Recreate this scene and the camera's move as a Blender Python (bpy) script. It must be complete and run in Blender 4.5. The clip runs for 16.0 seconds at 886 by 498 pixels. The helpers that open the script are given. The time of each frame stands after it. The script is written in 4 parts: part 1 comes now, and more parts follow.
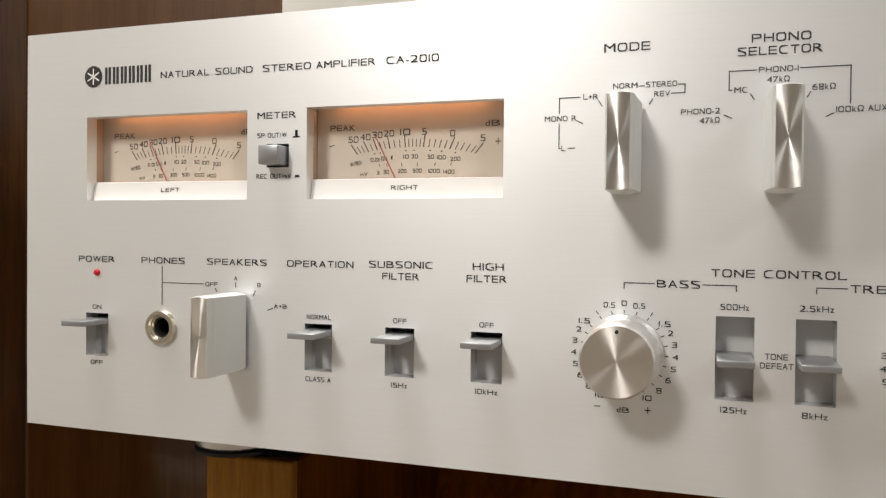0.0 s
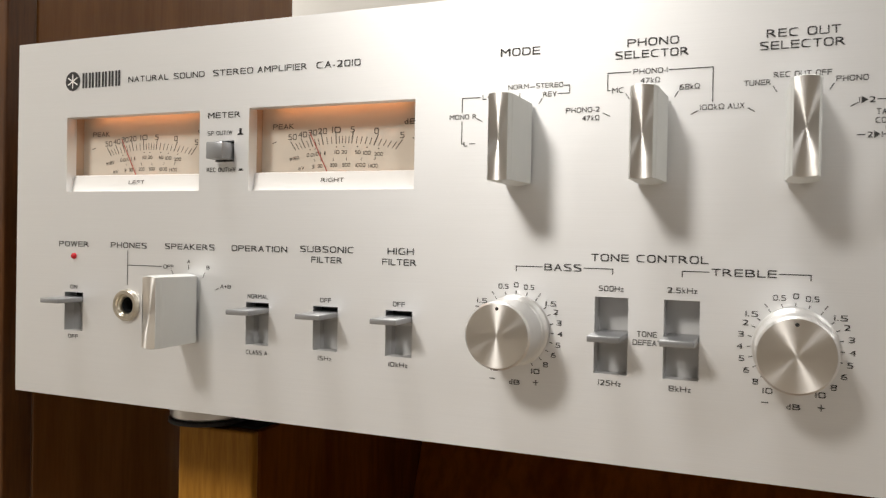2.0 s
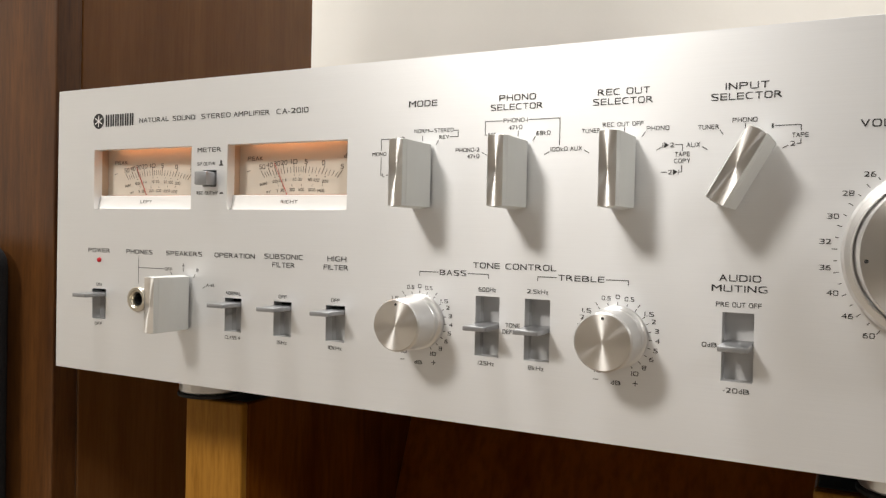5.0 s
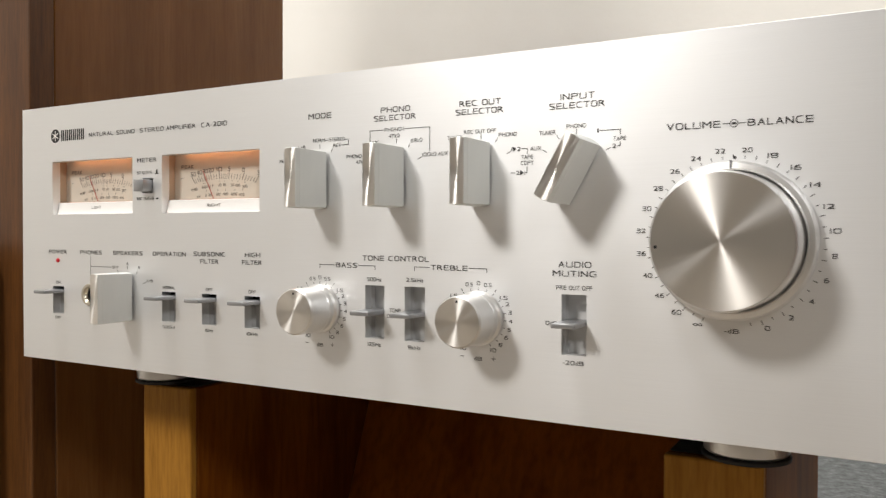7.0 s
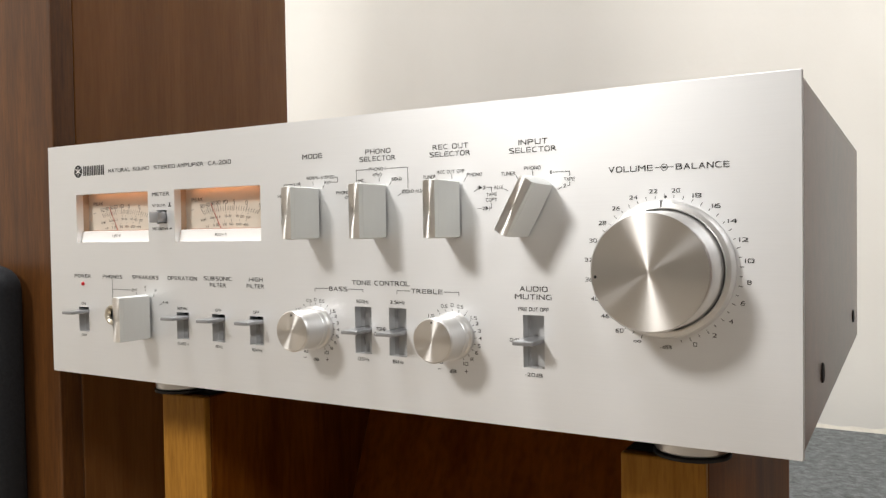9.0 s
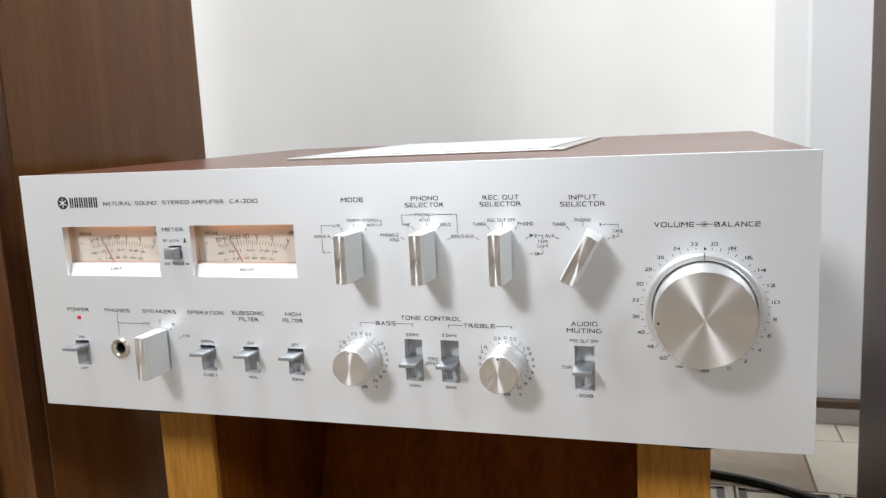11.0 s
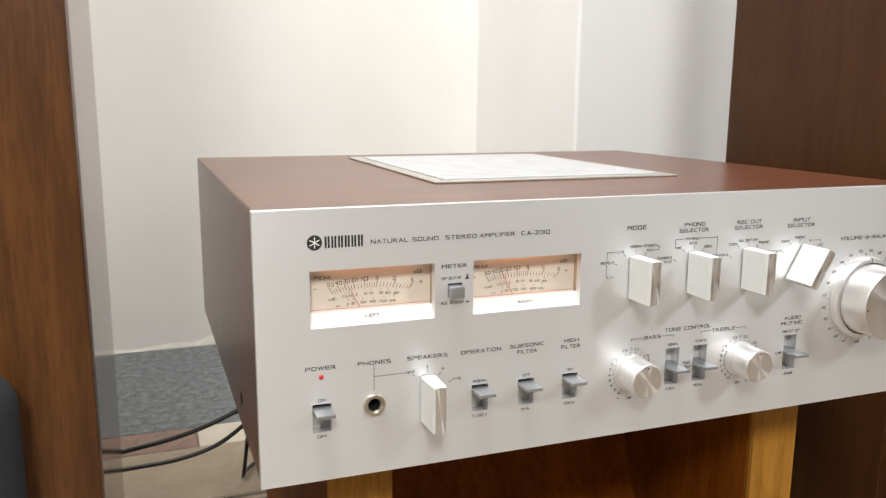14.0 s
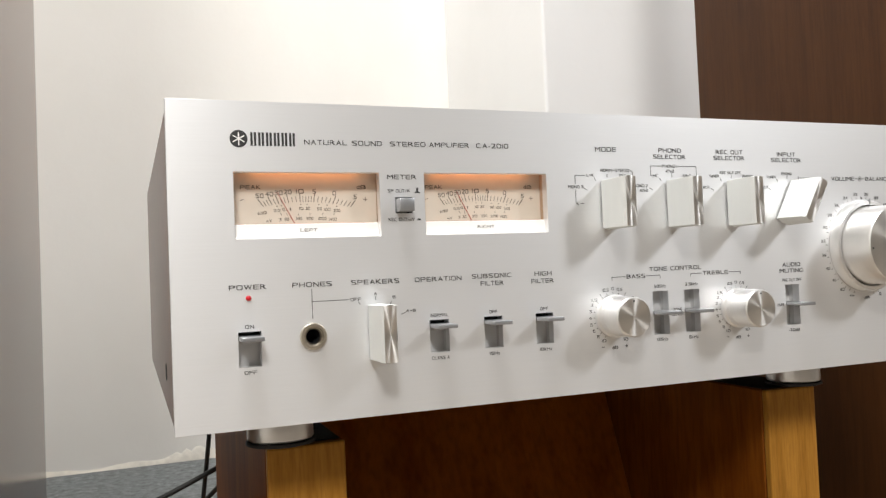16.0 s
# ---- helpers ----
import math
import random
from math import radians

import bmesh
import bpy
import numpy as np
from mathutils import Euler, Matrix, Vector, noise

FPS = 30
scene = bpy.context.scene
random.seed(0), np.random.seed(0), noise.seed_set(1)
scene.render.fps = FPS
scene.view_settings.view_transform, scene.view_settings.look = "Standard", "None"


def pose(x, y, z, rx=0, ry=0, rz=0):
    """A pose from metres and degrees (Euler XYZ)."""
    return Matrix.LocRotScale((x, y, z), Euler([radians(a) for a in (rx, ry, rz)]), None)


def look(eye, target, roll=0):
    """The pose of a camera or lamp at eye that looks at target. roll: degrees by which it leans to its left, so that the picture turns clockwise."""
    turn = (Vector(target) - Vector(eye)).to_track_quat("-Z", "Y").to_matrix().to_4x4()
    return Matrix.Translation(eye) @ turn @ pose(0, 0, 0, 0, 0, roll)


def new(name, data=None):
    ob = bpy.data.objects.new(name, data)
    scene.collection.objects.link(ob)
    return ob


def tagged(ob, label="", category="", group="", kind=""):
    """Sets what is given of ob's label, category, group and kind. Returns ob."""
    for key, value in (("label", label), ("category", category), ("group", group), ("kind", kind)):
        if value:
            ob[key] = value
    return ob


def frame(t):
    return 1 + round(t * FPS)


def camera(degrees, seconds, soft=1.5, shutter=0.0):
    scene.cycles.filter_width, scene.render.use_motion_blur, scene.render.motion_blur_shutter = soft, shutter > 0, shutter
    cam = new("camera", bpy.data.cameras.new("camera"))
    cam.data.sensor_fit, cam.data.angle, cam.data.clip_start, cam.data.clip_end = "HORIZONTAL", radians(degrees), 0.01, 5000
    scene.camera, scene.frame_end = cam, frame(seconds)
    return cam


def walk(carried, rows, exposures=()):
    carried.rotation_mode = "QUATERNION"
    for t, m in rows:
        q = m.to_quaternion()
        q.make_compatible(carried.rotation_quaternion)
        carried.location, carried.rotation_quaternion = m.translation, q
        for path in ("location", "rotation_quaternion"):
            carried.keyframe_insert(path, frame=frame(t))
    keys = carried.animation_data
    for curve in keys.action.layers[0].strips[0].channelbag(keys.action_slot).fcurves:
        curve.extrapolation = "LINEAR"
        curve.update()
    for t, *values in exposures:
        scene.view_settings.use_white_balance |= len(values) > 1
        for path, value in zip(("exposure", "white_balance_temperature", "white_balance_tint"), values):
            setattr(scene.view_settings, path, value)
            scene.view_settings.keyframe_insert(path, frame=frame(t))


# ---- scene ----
import functools

cam = camera(58.1, 16.0, 1.3, 0.4)
PATH = [
    (0, (0.019, -0.241, 0.294), (-0.618, 1.655, 0.262), 0.6),
    (0.5, (0.028, -0.243, 0.294), (-0.637, 1.643, 0.274), 0.7),
    (1, (0.039, -0.246, 0.291), (-0.654, 1.63, 0.279), 0.8),
    (1.5, (0.057, -0.246, 0.289), (-0.672, 1.616, 0.272), 0.9),
    (2, (0.072, -0.249, 0.289), (-0.694, 1.599, 0.265), 1.1),
    (2.5, (0.09, -0.255, 0.29), (-0.714, 1.576, 0.259), 1.2),
    (3, (0.104, -0.266, 0.297), (-0.727, 1.553, 0.264), 1.3),
    (3.5, (0.122, -0.272, 0.297), (-0.736, 1.534, 0.26), 1.3),
    (4, (0.135, -0.281, 0.295), (-0.744, 1.515, 0.261), 1.3),
    (6.5, (0.203, -0.295, 0.298), (-0.76, 1.458, 0.259), 0.6),
    (7, (0.228, -0.299, 0.295), (-0.747, 1.447, 0.259), 0.2),
    (7.5, (0.245, -0.306, 0.295), (-0.738, 1.435, 0.262), -0.2),
    (8, (0.251, -0.319, 0.295), (-0.741, 1.418, 0.272), -0.3),
    (8.5, (0.26, -0.32, 0.299), (-0.75, 1.405, 0.265), -0.6),
    (9, (0.266, -0.33, 0.311), (-0.741, 1.397, 0.261), -0.9),
    (9.2, (0.268, -0.331, 0.318), (-0.736, 1.397, 0.247), -1.3),
    (11.3, (0.146, -0.418, 0.407), (-0.309, 1.497, 0.052), -2.9),
    (11.5, (0.13, -0.424, 0.421), (-0.237, 1.504, 0.034), -3.0),
    (12, (0.078, -0.438, 0.47), (-0.066, 1.497, -0.016), -2.8),
    (12.5, (-0.011, -0.459, 0.496), (0.07, 1.459, -0.066), -2.2),
    (13, (-0.119, -0.455, 0.495), (0.201, 1.428, -0.097), -0.6),
    (13.5, (-0.239, -0.432, 0.47), (0.303, 1.42, -0.056), 0.7),
    (14, (-0.279, -0.402, 0.425), (0.407, 1.44, 0.057), 0.4),
    (14.5, (-0.291, -0.377, 0.372), (0.497, 1.451, 0.17), 0.3),
    (15, (-0.286, -0.373, 0.331), (0.501, 1.463, 0.247), -0.7),
    (15.5, (-0.265, -0.369, 0.305), (0.491, 1.482, 0.296), -1.8),
    (16, (-0.246, -0.37, 0.287), (0.477, 1.493, 0.347), -2.4),
]
EXPOSURES = [(0, -0.51, 6700, 10), (9, -0.34, 6500, 10), (11.3, -0.18, 5850, 9), (12, -0.21, 6150, 10), (12.5, -0.17, 6300, 10),
             (13.5, -0.12, 6400, 10), (14.5, -0.13, 6400, 10), (16, -0.17, 6400, 10)]
walk(cam, [(t, look(eye, target, roll)) for t, eye, target, roll in PATH], EXPOSURES)

# ---- world, lamps, exposure ----
world = bpy.data.worlds.new("room_world")
scene.world = world
world.use_nodes = True
wbg = world.node_tree.nodes["Background"]
wbg.inputs[0].default_value = (0.9, 0.95, 1.0, 1)
wbg.inputs[1].default_value = 0.1


def area_lamp(name, eye, target, size, power, color):
    data = bpy.data.lights.new(name, "AREA")
    data.shape, data.size, data.energy, data.color = "DISK", size, power, color
    ob = new(name, data)
    ob.matrix_world = look(eye, target)
    return ob


area_lamp("room_lamp_left", (-0.63, -1.5, 1.55), (0, 0, 0.3), 0.4, 31, (1.0, 0.975, 0.935))
area_lamp("room_lamp_right", (1.6, -1.4, 1.62), (0, 0, 0.3), 0.4, 19, (0.98, 0.99, 1.0))
# added overhead fill without a fixture, lifts the back wall and pillar
area_lamp("wall_fill_lamp", (-0.38, -0.28, 2.42), (0.0, 0.45, 0.0), 0.7, 55, (0.98, 0.985, 0.99))


# ---- materials ----
def mat(name, rough=0.5, metal=0.0, base=(0.5, 0.5, 0.5)):
    m = bpy.data.materials.new(name)
    m.use_nodes = True
    p = m.node_tree.nodes["Principled BSDF"]
    p.inputs["Base Color"].default_value = (*base, 1)
    p.inputs["Roughness"].default_value = rough
    p.inputs["Metallic"].default_value = metal
    return m, m.node_tree, p


def link(nt, a, ao, b, bi):
    nt.links.new(a.outputs[ao], b.inputs[bi])


def noise_tex(nt, scale, stretch=(1, 1, 1), detail=4.0, rough=0.55):
    co = nt.nodes.new("ShaderNodeTexCoord")
    mp = nt.nodes.new("ShaderNodeMapping")
    mp.inputs["Scale"].default_value = stretch
    nz = nt.nodes.new("ShaderNodeTexNoise")
    nz.inputs["Scale"].default_value = scale
    nz.inputs["Detail"].default_value = detail
    nz.inputs["Roughness"].default_value = rough
    link(nt, co, "Object", mp, "Vector")
    link(nt, mp, "Vector", nz, "Vector")
    return nz


def ramp(nt, src, stops, out="Fac"):
    r = nt.nodes.new("ShaderNodeValToRGB")
    while len(r.color_ramp.elements) < len(stops):
        r.color_ramp.elements.new(0.5)
    for e, (pos, col) in zip(r.color_ramp.elements, stops):
        e.position, e.color = pos, (*col, 1)
    link(nt, src, out, r, "Fac")
    return r


def bump(nt, src, p, strength, dist=0.001):
    b = nt.nodes.new("ShaderNodeBump")
    b.inputs["Strength"].default_value = strength
    b.inputs["Distance"].default_value = dist
    link(nt, src, "Fac", b, "Height")
    link(nt, b, "Normal", p, "Normal")


def rough_range(nt, src, p, lo, hi):
    r = nt.nodes.new("ShaderNodeMapRange")
    r.inputs["To Min"].default_value, r.inputs["To Max"].default_value = lo, hi
    link(nt, src, "Fac", r, "Value")
    link(nt, r, "Result", p, "Roughness")


def brushed(name, base, metal, lo, hi, stretch, strength):
    m, nt, p = mat(name, 0.4, metal, base)
    n1 = noise_tex(nt, 60, stretch, 3)
    n2 = noise_tex(nt, 7, (1, 1, 1), 3)
    r = ramp(nt, n1, [(0.3, tuple(c * 0.975 for c in base)), (0.7, base)])
    link(nt, r, "Color", p, "Base Color")
    rough_range(nt, n2, p, lo, hi)
    bump(nt, n1, p, strength, 0.0002)
    return m


def spun(name, axis, base, rough, aniso):
    m, nt, p = mat(name, rough, 1.0, base)
    tg = nt.nodes.new("ShaderNodeTangent")
    tg.direction_type, tg.axis = "RADIAL", axis
    link(nt, tg, "Tangent", p, "Tangent")
    p.inputs["Anisotropic"].default_value = aniso
    p.inputs["Anisotropic Rotation"].default_value = 0.25
    n = noise_tex(nt, 30, (1, 1, 1), 3)
    rough_range(nt, n, p, rough - 0.03, rough + 0.04)
    return m


def wood(name, dark, light, stretch, lo, hi, coat=0.0, scale=9, fine=0.12, pores=0.5, gloss=0.35):
    m, nt, p = mat(name, 0.4)
    g = noise_tex(nt, scale, stretch, 6, 0.62)
    f = noise_tex(nt, scale * 9, stretch, 3, 0.6)
    big = noise_tex(nt, 2.2, (1, 1, 1), 2)
    r = ramp(nt, g, [(0.28, dark), (0.5, tuple((a + b) / 2 for a, b in zip(dark, light))), (0.72, light)])
    mx = nt.nodes.new("ShaderNodeMix")
    mx.data_type, mx.blend_type = "RGBA", "MULTIPLY"
    mx.inputs["Factor"].default_value = pores
    r2 = ramp(nt, f, [(0.32, (0.55, 0.5, 0.45)), (0.58, (1, 1, 1))])
    nt.links.new(r.outputs["Color"], mx.inputs["A"])
    nt.links.new(r2.outputs["Color"], mx.inputs["B"])
    mx2 = nt.nodes.new("ShaderNodeMix")
    mx2.data_type, mx2.blend_type = "RGBA", "MULTIPLY"
    mx2.inputs["Factor"].default_value = 0.35
    r3 = ramp(nt, big, [(0.3, (0.7, 0.66, 0.62)), (0.7, (1, 1, 1))])
    nt.links.new(mx.outputs["Result"], mx2.inputs["A"])
    nt.links.new(r3.outputs["Color"], mx2.inputs["B"])
    nt.links.new(mx2.outputs["Result"], p.inputs["Base Color"])
    rough_range(nt, big, p, lo, hi)
    bump(nt, f, p, fine, 0.0004)
    p.inputs["Specular IOR Level"].default_value = gloss
    p.inputs["Coat Weight"].default_value = coat
    p.inputs["Coat Roughness"].default_value = 0.2
    return m


def plain(name, base, rough, metal=0.0, vary=0.08, scale=40, bumps=0.0):
    m, nt, p = mat(name, rough, metal, base)
    n = noise_tex(nt, scale, (1, 1, 1), 4)
    r = ramp(nt, n, [(0.3, tuple(c * (1 - vary) for c in base)), (0.7, tuple(min(1, c * (1 + vary)) for c in base))])
    link(nt, r, "Color", p, "Base Color")
    rough_range(nt, n, p, max(0.03, rough - 0.05), rough + 0.05)
    if bumps:
        bump(nt, n, p, bumps, 0.001)
    return m


def plaster(name, base, stain):
    m, nt, p = mat(name, 0.75, 0, base)
    a = noise_tex(nt, 2.3, (1, 1, 0.7), 4)
    b = noise_tex(nt, 55, (1, 1, 1), 5)
    r = ramp(nt, a, [(0.35, stain), (0.62, base)])
    link(nt, r, "Color", p, "Base Color")
    bump(nt, b, p, 0.25, 0.0015)
    rough_range(nt, b, p, 0.6, 0.85)
    return m


def speckled(name, stops, scale, rough, bumps):
    m, nt, p = mat(name, rough)
    a = noise_tex(nt, scale, (1, 1, 1), 8, 0.8)
    r = ramp(nt, a, stops)
    link(nt, r, "Color", p, "Base Color")
    bump(nt, a, p, bumps, 0.002)
    return m


def glow(name, color, strength):
    m, nt, p = mat(name, 0.5, 0, color)
    p.inputs["Emission Color"].default_value = (*color, 1)
    p.inputs["Emission Strength"].default_value = strength
    return m


M_PANEL = brushed("brushed_aluminium", (0.85, 0.853, 0.858), 0.8, 0.42, 0.50, (0.5, 1, 55), 0.09)
pn = M_PANEL.node_tree
tg = pn.nodes.new("ShaderNodeTangent")
tg.direction_type, tg.uv_map = "UV_MAP", "grain"
pn.links.new(tg.outputs["Tangent"], pn.nodes["Principled BSDF"].inputs["Tangent"])
pn.nodes["Principled BSDF"].inputs["Anisotropic"].default_value = 0.5
M_SPUN = spun("spun_aluminium", "Y", (0.92, 0.895, 0.86), 0.30, 0.92)
M_TURNED = brushed("turned_aluminium", (0.80, 0.79, 0.775), 0.85, 0.28, 0.36, (1, 16, 1), 0.08)
M_KNOBSIDE = brushed("satin_aluminium", (0.71, 0.72, 0.70), 0.3, 0.46, 0.54, (1, 6, 1), 0.05)
M_GREY = plain("grey_satin_metal", (0.36, 0.365, 0.375), 0.34, 0.7)
M_SLOT = plain("slot_grey", (0.62, 0.615, 0.61), 0.5, 0.1)
M_DARK = plain("black_void", (0.012, 0.012, 0.012), 0.7)
M_INK = plain("black_print", (0.02, 0.019, 0.019), 0.55)
M_INK2 = plain("brown_print", (0.10, 0.08, 0.06), 0.6)
M_DIAL = plain("meter_card_cream", (0.68, 0.605, 0.51), 0.65, 0, 0.05)
M_LEDGE = plain("meter_ledge_white", (0.86, 0.84, 0.81), 0.5, 0, 0.02)
M_WELL = plain("meter_well_tan", (0.50, 0.37, 0.26), 0.55)
M_NEEDLE = plain("needle_red", (0.50, 0.10, 0.08), 0.45)
M_REDLINE = plain("faded_red_print", (0.58, 0.30, 0.22), 0.6)
M_NICKEL = plain("nickel_ring", (0.60, 0.55, 0.46), 0.32, 1.0, 0.04)
M_LED = glow("led_red", (0.42, 0.004, 0.012), 0.22)
M_BULB = glow("meter_bulb", (1.0, 0.42, 0.16), 4.6)
M_CASE = wood("case_walnut", (0.100, 0.031, 0.014), (0.175, 0.060, 0.027), (0.7, 9, 9), 0.30, 0.40, 0.28, 8, 0.06, 0.36)
M_SPKWOOD = wood("speaker_walnut", (0.052, 0.018, 0.0045), (0.145, 0.056, 0.013), (9, 9, 0.8), 0.34, 0.44, 0.0, 7, 0.08, 0.6)
# one walnut in two tones: raised for the lit left side, lowered for the right
M_SIDE_LIT = wood("lacquered_walnut_lit", (0.140, 0.056, 0.015), (0.205, 0.088, 0.026), (7, 7, 0.5), 0.10, 0.16, 0.0, 6, 0.01, 0.3, 0.24)
M_SIDE_SHADED = wood("satin_walnut_shaded", (0.044, 0.015, 0.0040), (0.078, 0.030, 0.0085), (9, 9, 0.6), 0.38, 0.46, 0.0, 6, 0.05, 0.4, 0.2)
M_OAK = wood("oak_edge", (0.29, 0.125, 0.014), (0.52, 0.25, 0.042), (7, 7, 0.6), 0.4, 0.55, 0.0, 9, 0.12, 0.5, 0.12)
M_STAND = wood("stand_board", (0.14, 0.036, 0.003), (0.28, 0.088, 0.009), (5, 5, 0.6), 0.45, 0.55, 0.0, 7, 0.1, 0.5, 0.06)
M_BACK = wood("stand_back", (0.18, 0.040, 0.003), (0.36, 0.108, 0.009), (4, 4, 0.6), 0.40, 0.5, 0.0, 6, 0.1, 0.5, 0.08)
M_RUBBER = plain("black_rubber", (0.015, 0.014, 0.014), 0.6)
M_GRILLE = plain("grille_white_slat", (0.50, 0.50, 0.50), 0.45, 0.1)
M_GFRAME = brushed("grille_frame_champagne", (0.50, 0.475, 0.43), 0.6, 0.35, 0.45, (1, 1, 1), 0.05)
M_WALL = plaster("wall_plaster", (0.86, 0.835, 0.785), (0.80, 0.77, 0.715))
M_PILLAR = plaster("pillar_plaster", (0.87, 0.865, 0.85), (0.81, 0.80, 0.78))
# dark only to soak up bounced light and deepen the shade
M_REAR_DIM = plaster("low_bounce_plaster", (0.30, 0.28, 0.25), (0.25, 0.23, 0.21))
M_PATCH = plain("cream_filler", (0.73, 0.685, 0.60), 0.8, 0, 0.1, 90, 0.4)
M_CEIL = plaster("ceiling_plaster", (0.8, 0.8, 0.78), (0.77, 0.77, 0.75))
M_GRANITE = speckled("grey_granite", [(0.34, (0.025, 0.029, 0.031)), (0.45, (0.105, 0.115, 0.118)), (0.56, (0.17, 0.185, 0.19)), (0.7, (0.34, 0.345, 0.345))], 85, 0.55, 0.12)
M_TILE = speckled("beige_tile", [(0.3, (0.25, 0.19, 0.125)), (0.6, (0.33, 0.26, 0.18)), (0.8, (0.38, 0.31, 0.23))], 28, 0.4, 0.05)
# beige tile darkened to throw less light up under the amplifier
M_TILE_DIM = speckled("low_bounce_tile", [(0.3, (0.18, 0.145, 0.11)), (0.6, (0.24, 0.20, 0.155)), (0.8, (0.28, 0.235, 0.19))], 28, 0.45, 0.05)
M_CREAM = speckled("cream_tile", [(0.3, (0.48, 0.42, 0.33)), (0.7, (0.60, 0.54, 0.44))], 20, 0.4, 0.05)
M_RED = speckled("reddish_stone", [(0.3, (0.13, 0.07, 0.05)), (0.55, (0.25, 0.155, 0.12)), (0.75, (0.34, 0.23, 0.185))], 60, 0.5, 0.2)
M_KEY = plain("dark_inlay", (0.10, 0.075, 0.055), 0.45)
M_GROUT = plain("grout", (0.25, 0.22, 0.18), 0.85)
M_CLOTH = speckled("charcoal_cloth", [(0.35, (0.007, 0.008, 0.010)), (0.7, (0.02, 0.022, 0.026))], 400, 0.85, 0.3)
M_CABLE = plain("black_cable", (0.012, 0.012, 0.012), 0.4)
M_SKIRT = wood("skirting_brown", (0.06, 0.04, 0.025), (0.12, 0.08, 0.05), (0.6, 5, 5), 0.4, 0.5, 0, 8)


# ---- mesh helpers ----
def part(name, bm, material, parent=None, label="", smooth=False):
    me = bpy.data.meshes.new(name)
    bmesh.ops.recalc_face_normals(bm, faces=bm.faces)
    bm.to_mesh(me)
    bm.free()
    if smooth:
        for f in me.polygons:
            f.use_smooth = True
        me.set_sharp_from_angle(angle=radians(35))
    me.materials.append(material)
    ob = new(name, me)
    ob.parent = parent
    if label:
        ob["label"] = label
    return ob


def box(x0, x1, y0, y1, z0, z1, bev=0.0, seg=2, bm=None):
    bm = bm or bmesh.new()
    made = bmesh.ops.create_cube(bm, size=1.0)["verts"]
    for v in made:
        v.co = ((x0 + x1) / 2 + v.co.x * (x1 - x0), (y0 + y1) / 2 + v.co.y * (y1 - y0), (z0 + z1) / 2 + v.co.z * (z1 - z0))
    if bev:
        edges = {e for v in made for e in v.link_edges}
        bmesh.ops.bevel(bm, geom=list(edges), offset=bev, segments=seg, affect="EDGES", profile=0.5)
    return bm


def lathe_y(profile, seg=64, cap_front=True):
    """A turned form round the local Y axis from (radius, y) pairs, first pair at the back."""
    bm = bmesh.new()
    rings = []
    for r, y in profile:
        rings.append([bm.verts.new((r * math.cos(2 * math.pi * k / seg), y, r * math.sin(2 * math.pi * k / seg))) for k in range(seg)])
    for a, b in zip(rings, rings[1:]):
        for k in range(seg):
            bm.faces.new((a[k], a[(k + 1) % seg], b[(k + 1) % seg], b[k]))
    if cap_front:
        bm.faces.new(rings[-1])
    return bm


def lathe_z(profile, seg=48):
    bm = lathe_y(profile, seg, True)
    for v in bm.verts:
        v.co = (v.co.x, -v.co.z, v.co.y)
    return bm


def disc_y(r, y, rings=5, seg=64, r0=0.0):
    bm = bmesh.new()
    c = bm.verts.new((0, y, 0))
    prev = None
    for i in range(1, rings + 1):
        rr = r0 + (r - r0) * i / rings
        ring = [bm.verts.new((rr * math.cos(2 * math.pi * k / seg), y, rr * math.sin(2 * math.pi * k / seg))) for k in range(seg)]
        for k in range(seg):
            j = (k + 1) % seg
            if prev:
                bm.faces.new((prev[k], prev[j], ring[j], ring[k]))
            else:
                bm.faces.new((c, ring[j], ring[k]))
        prev = ring
    return bm


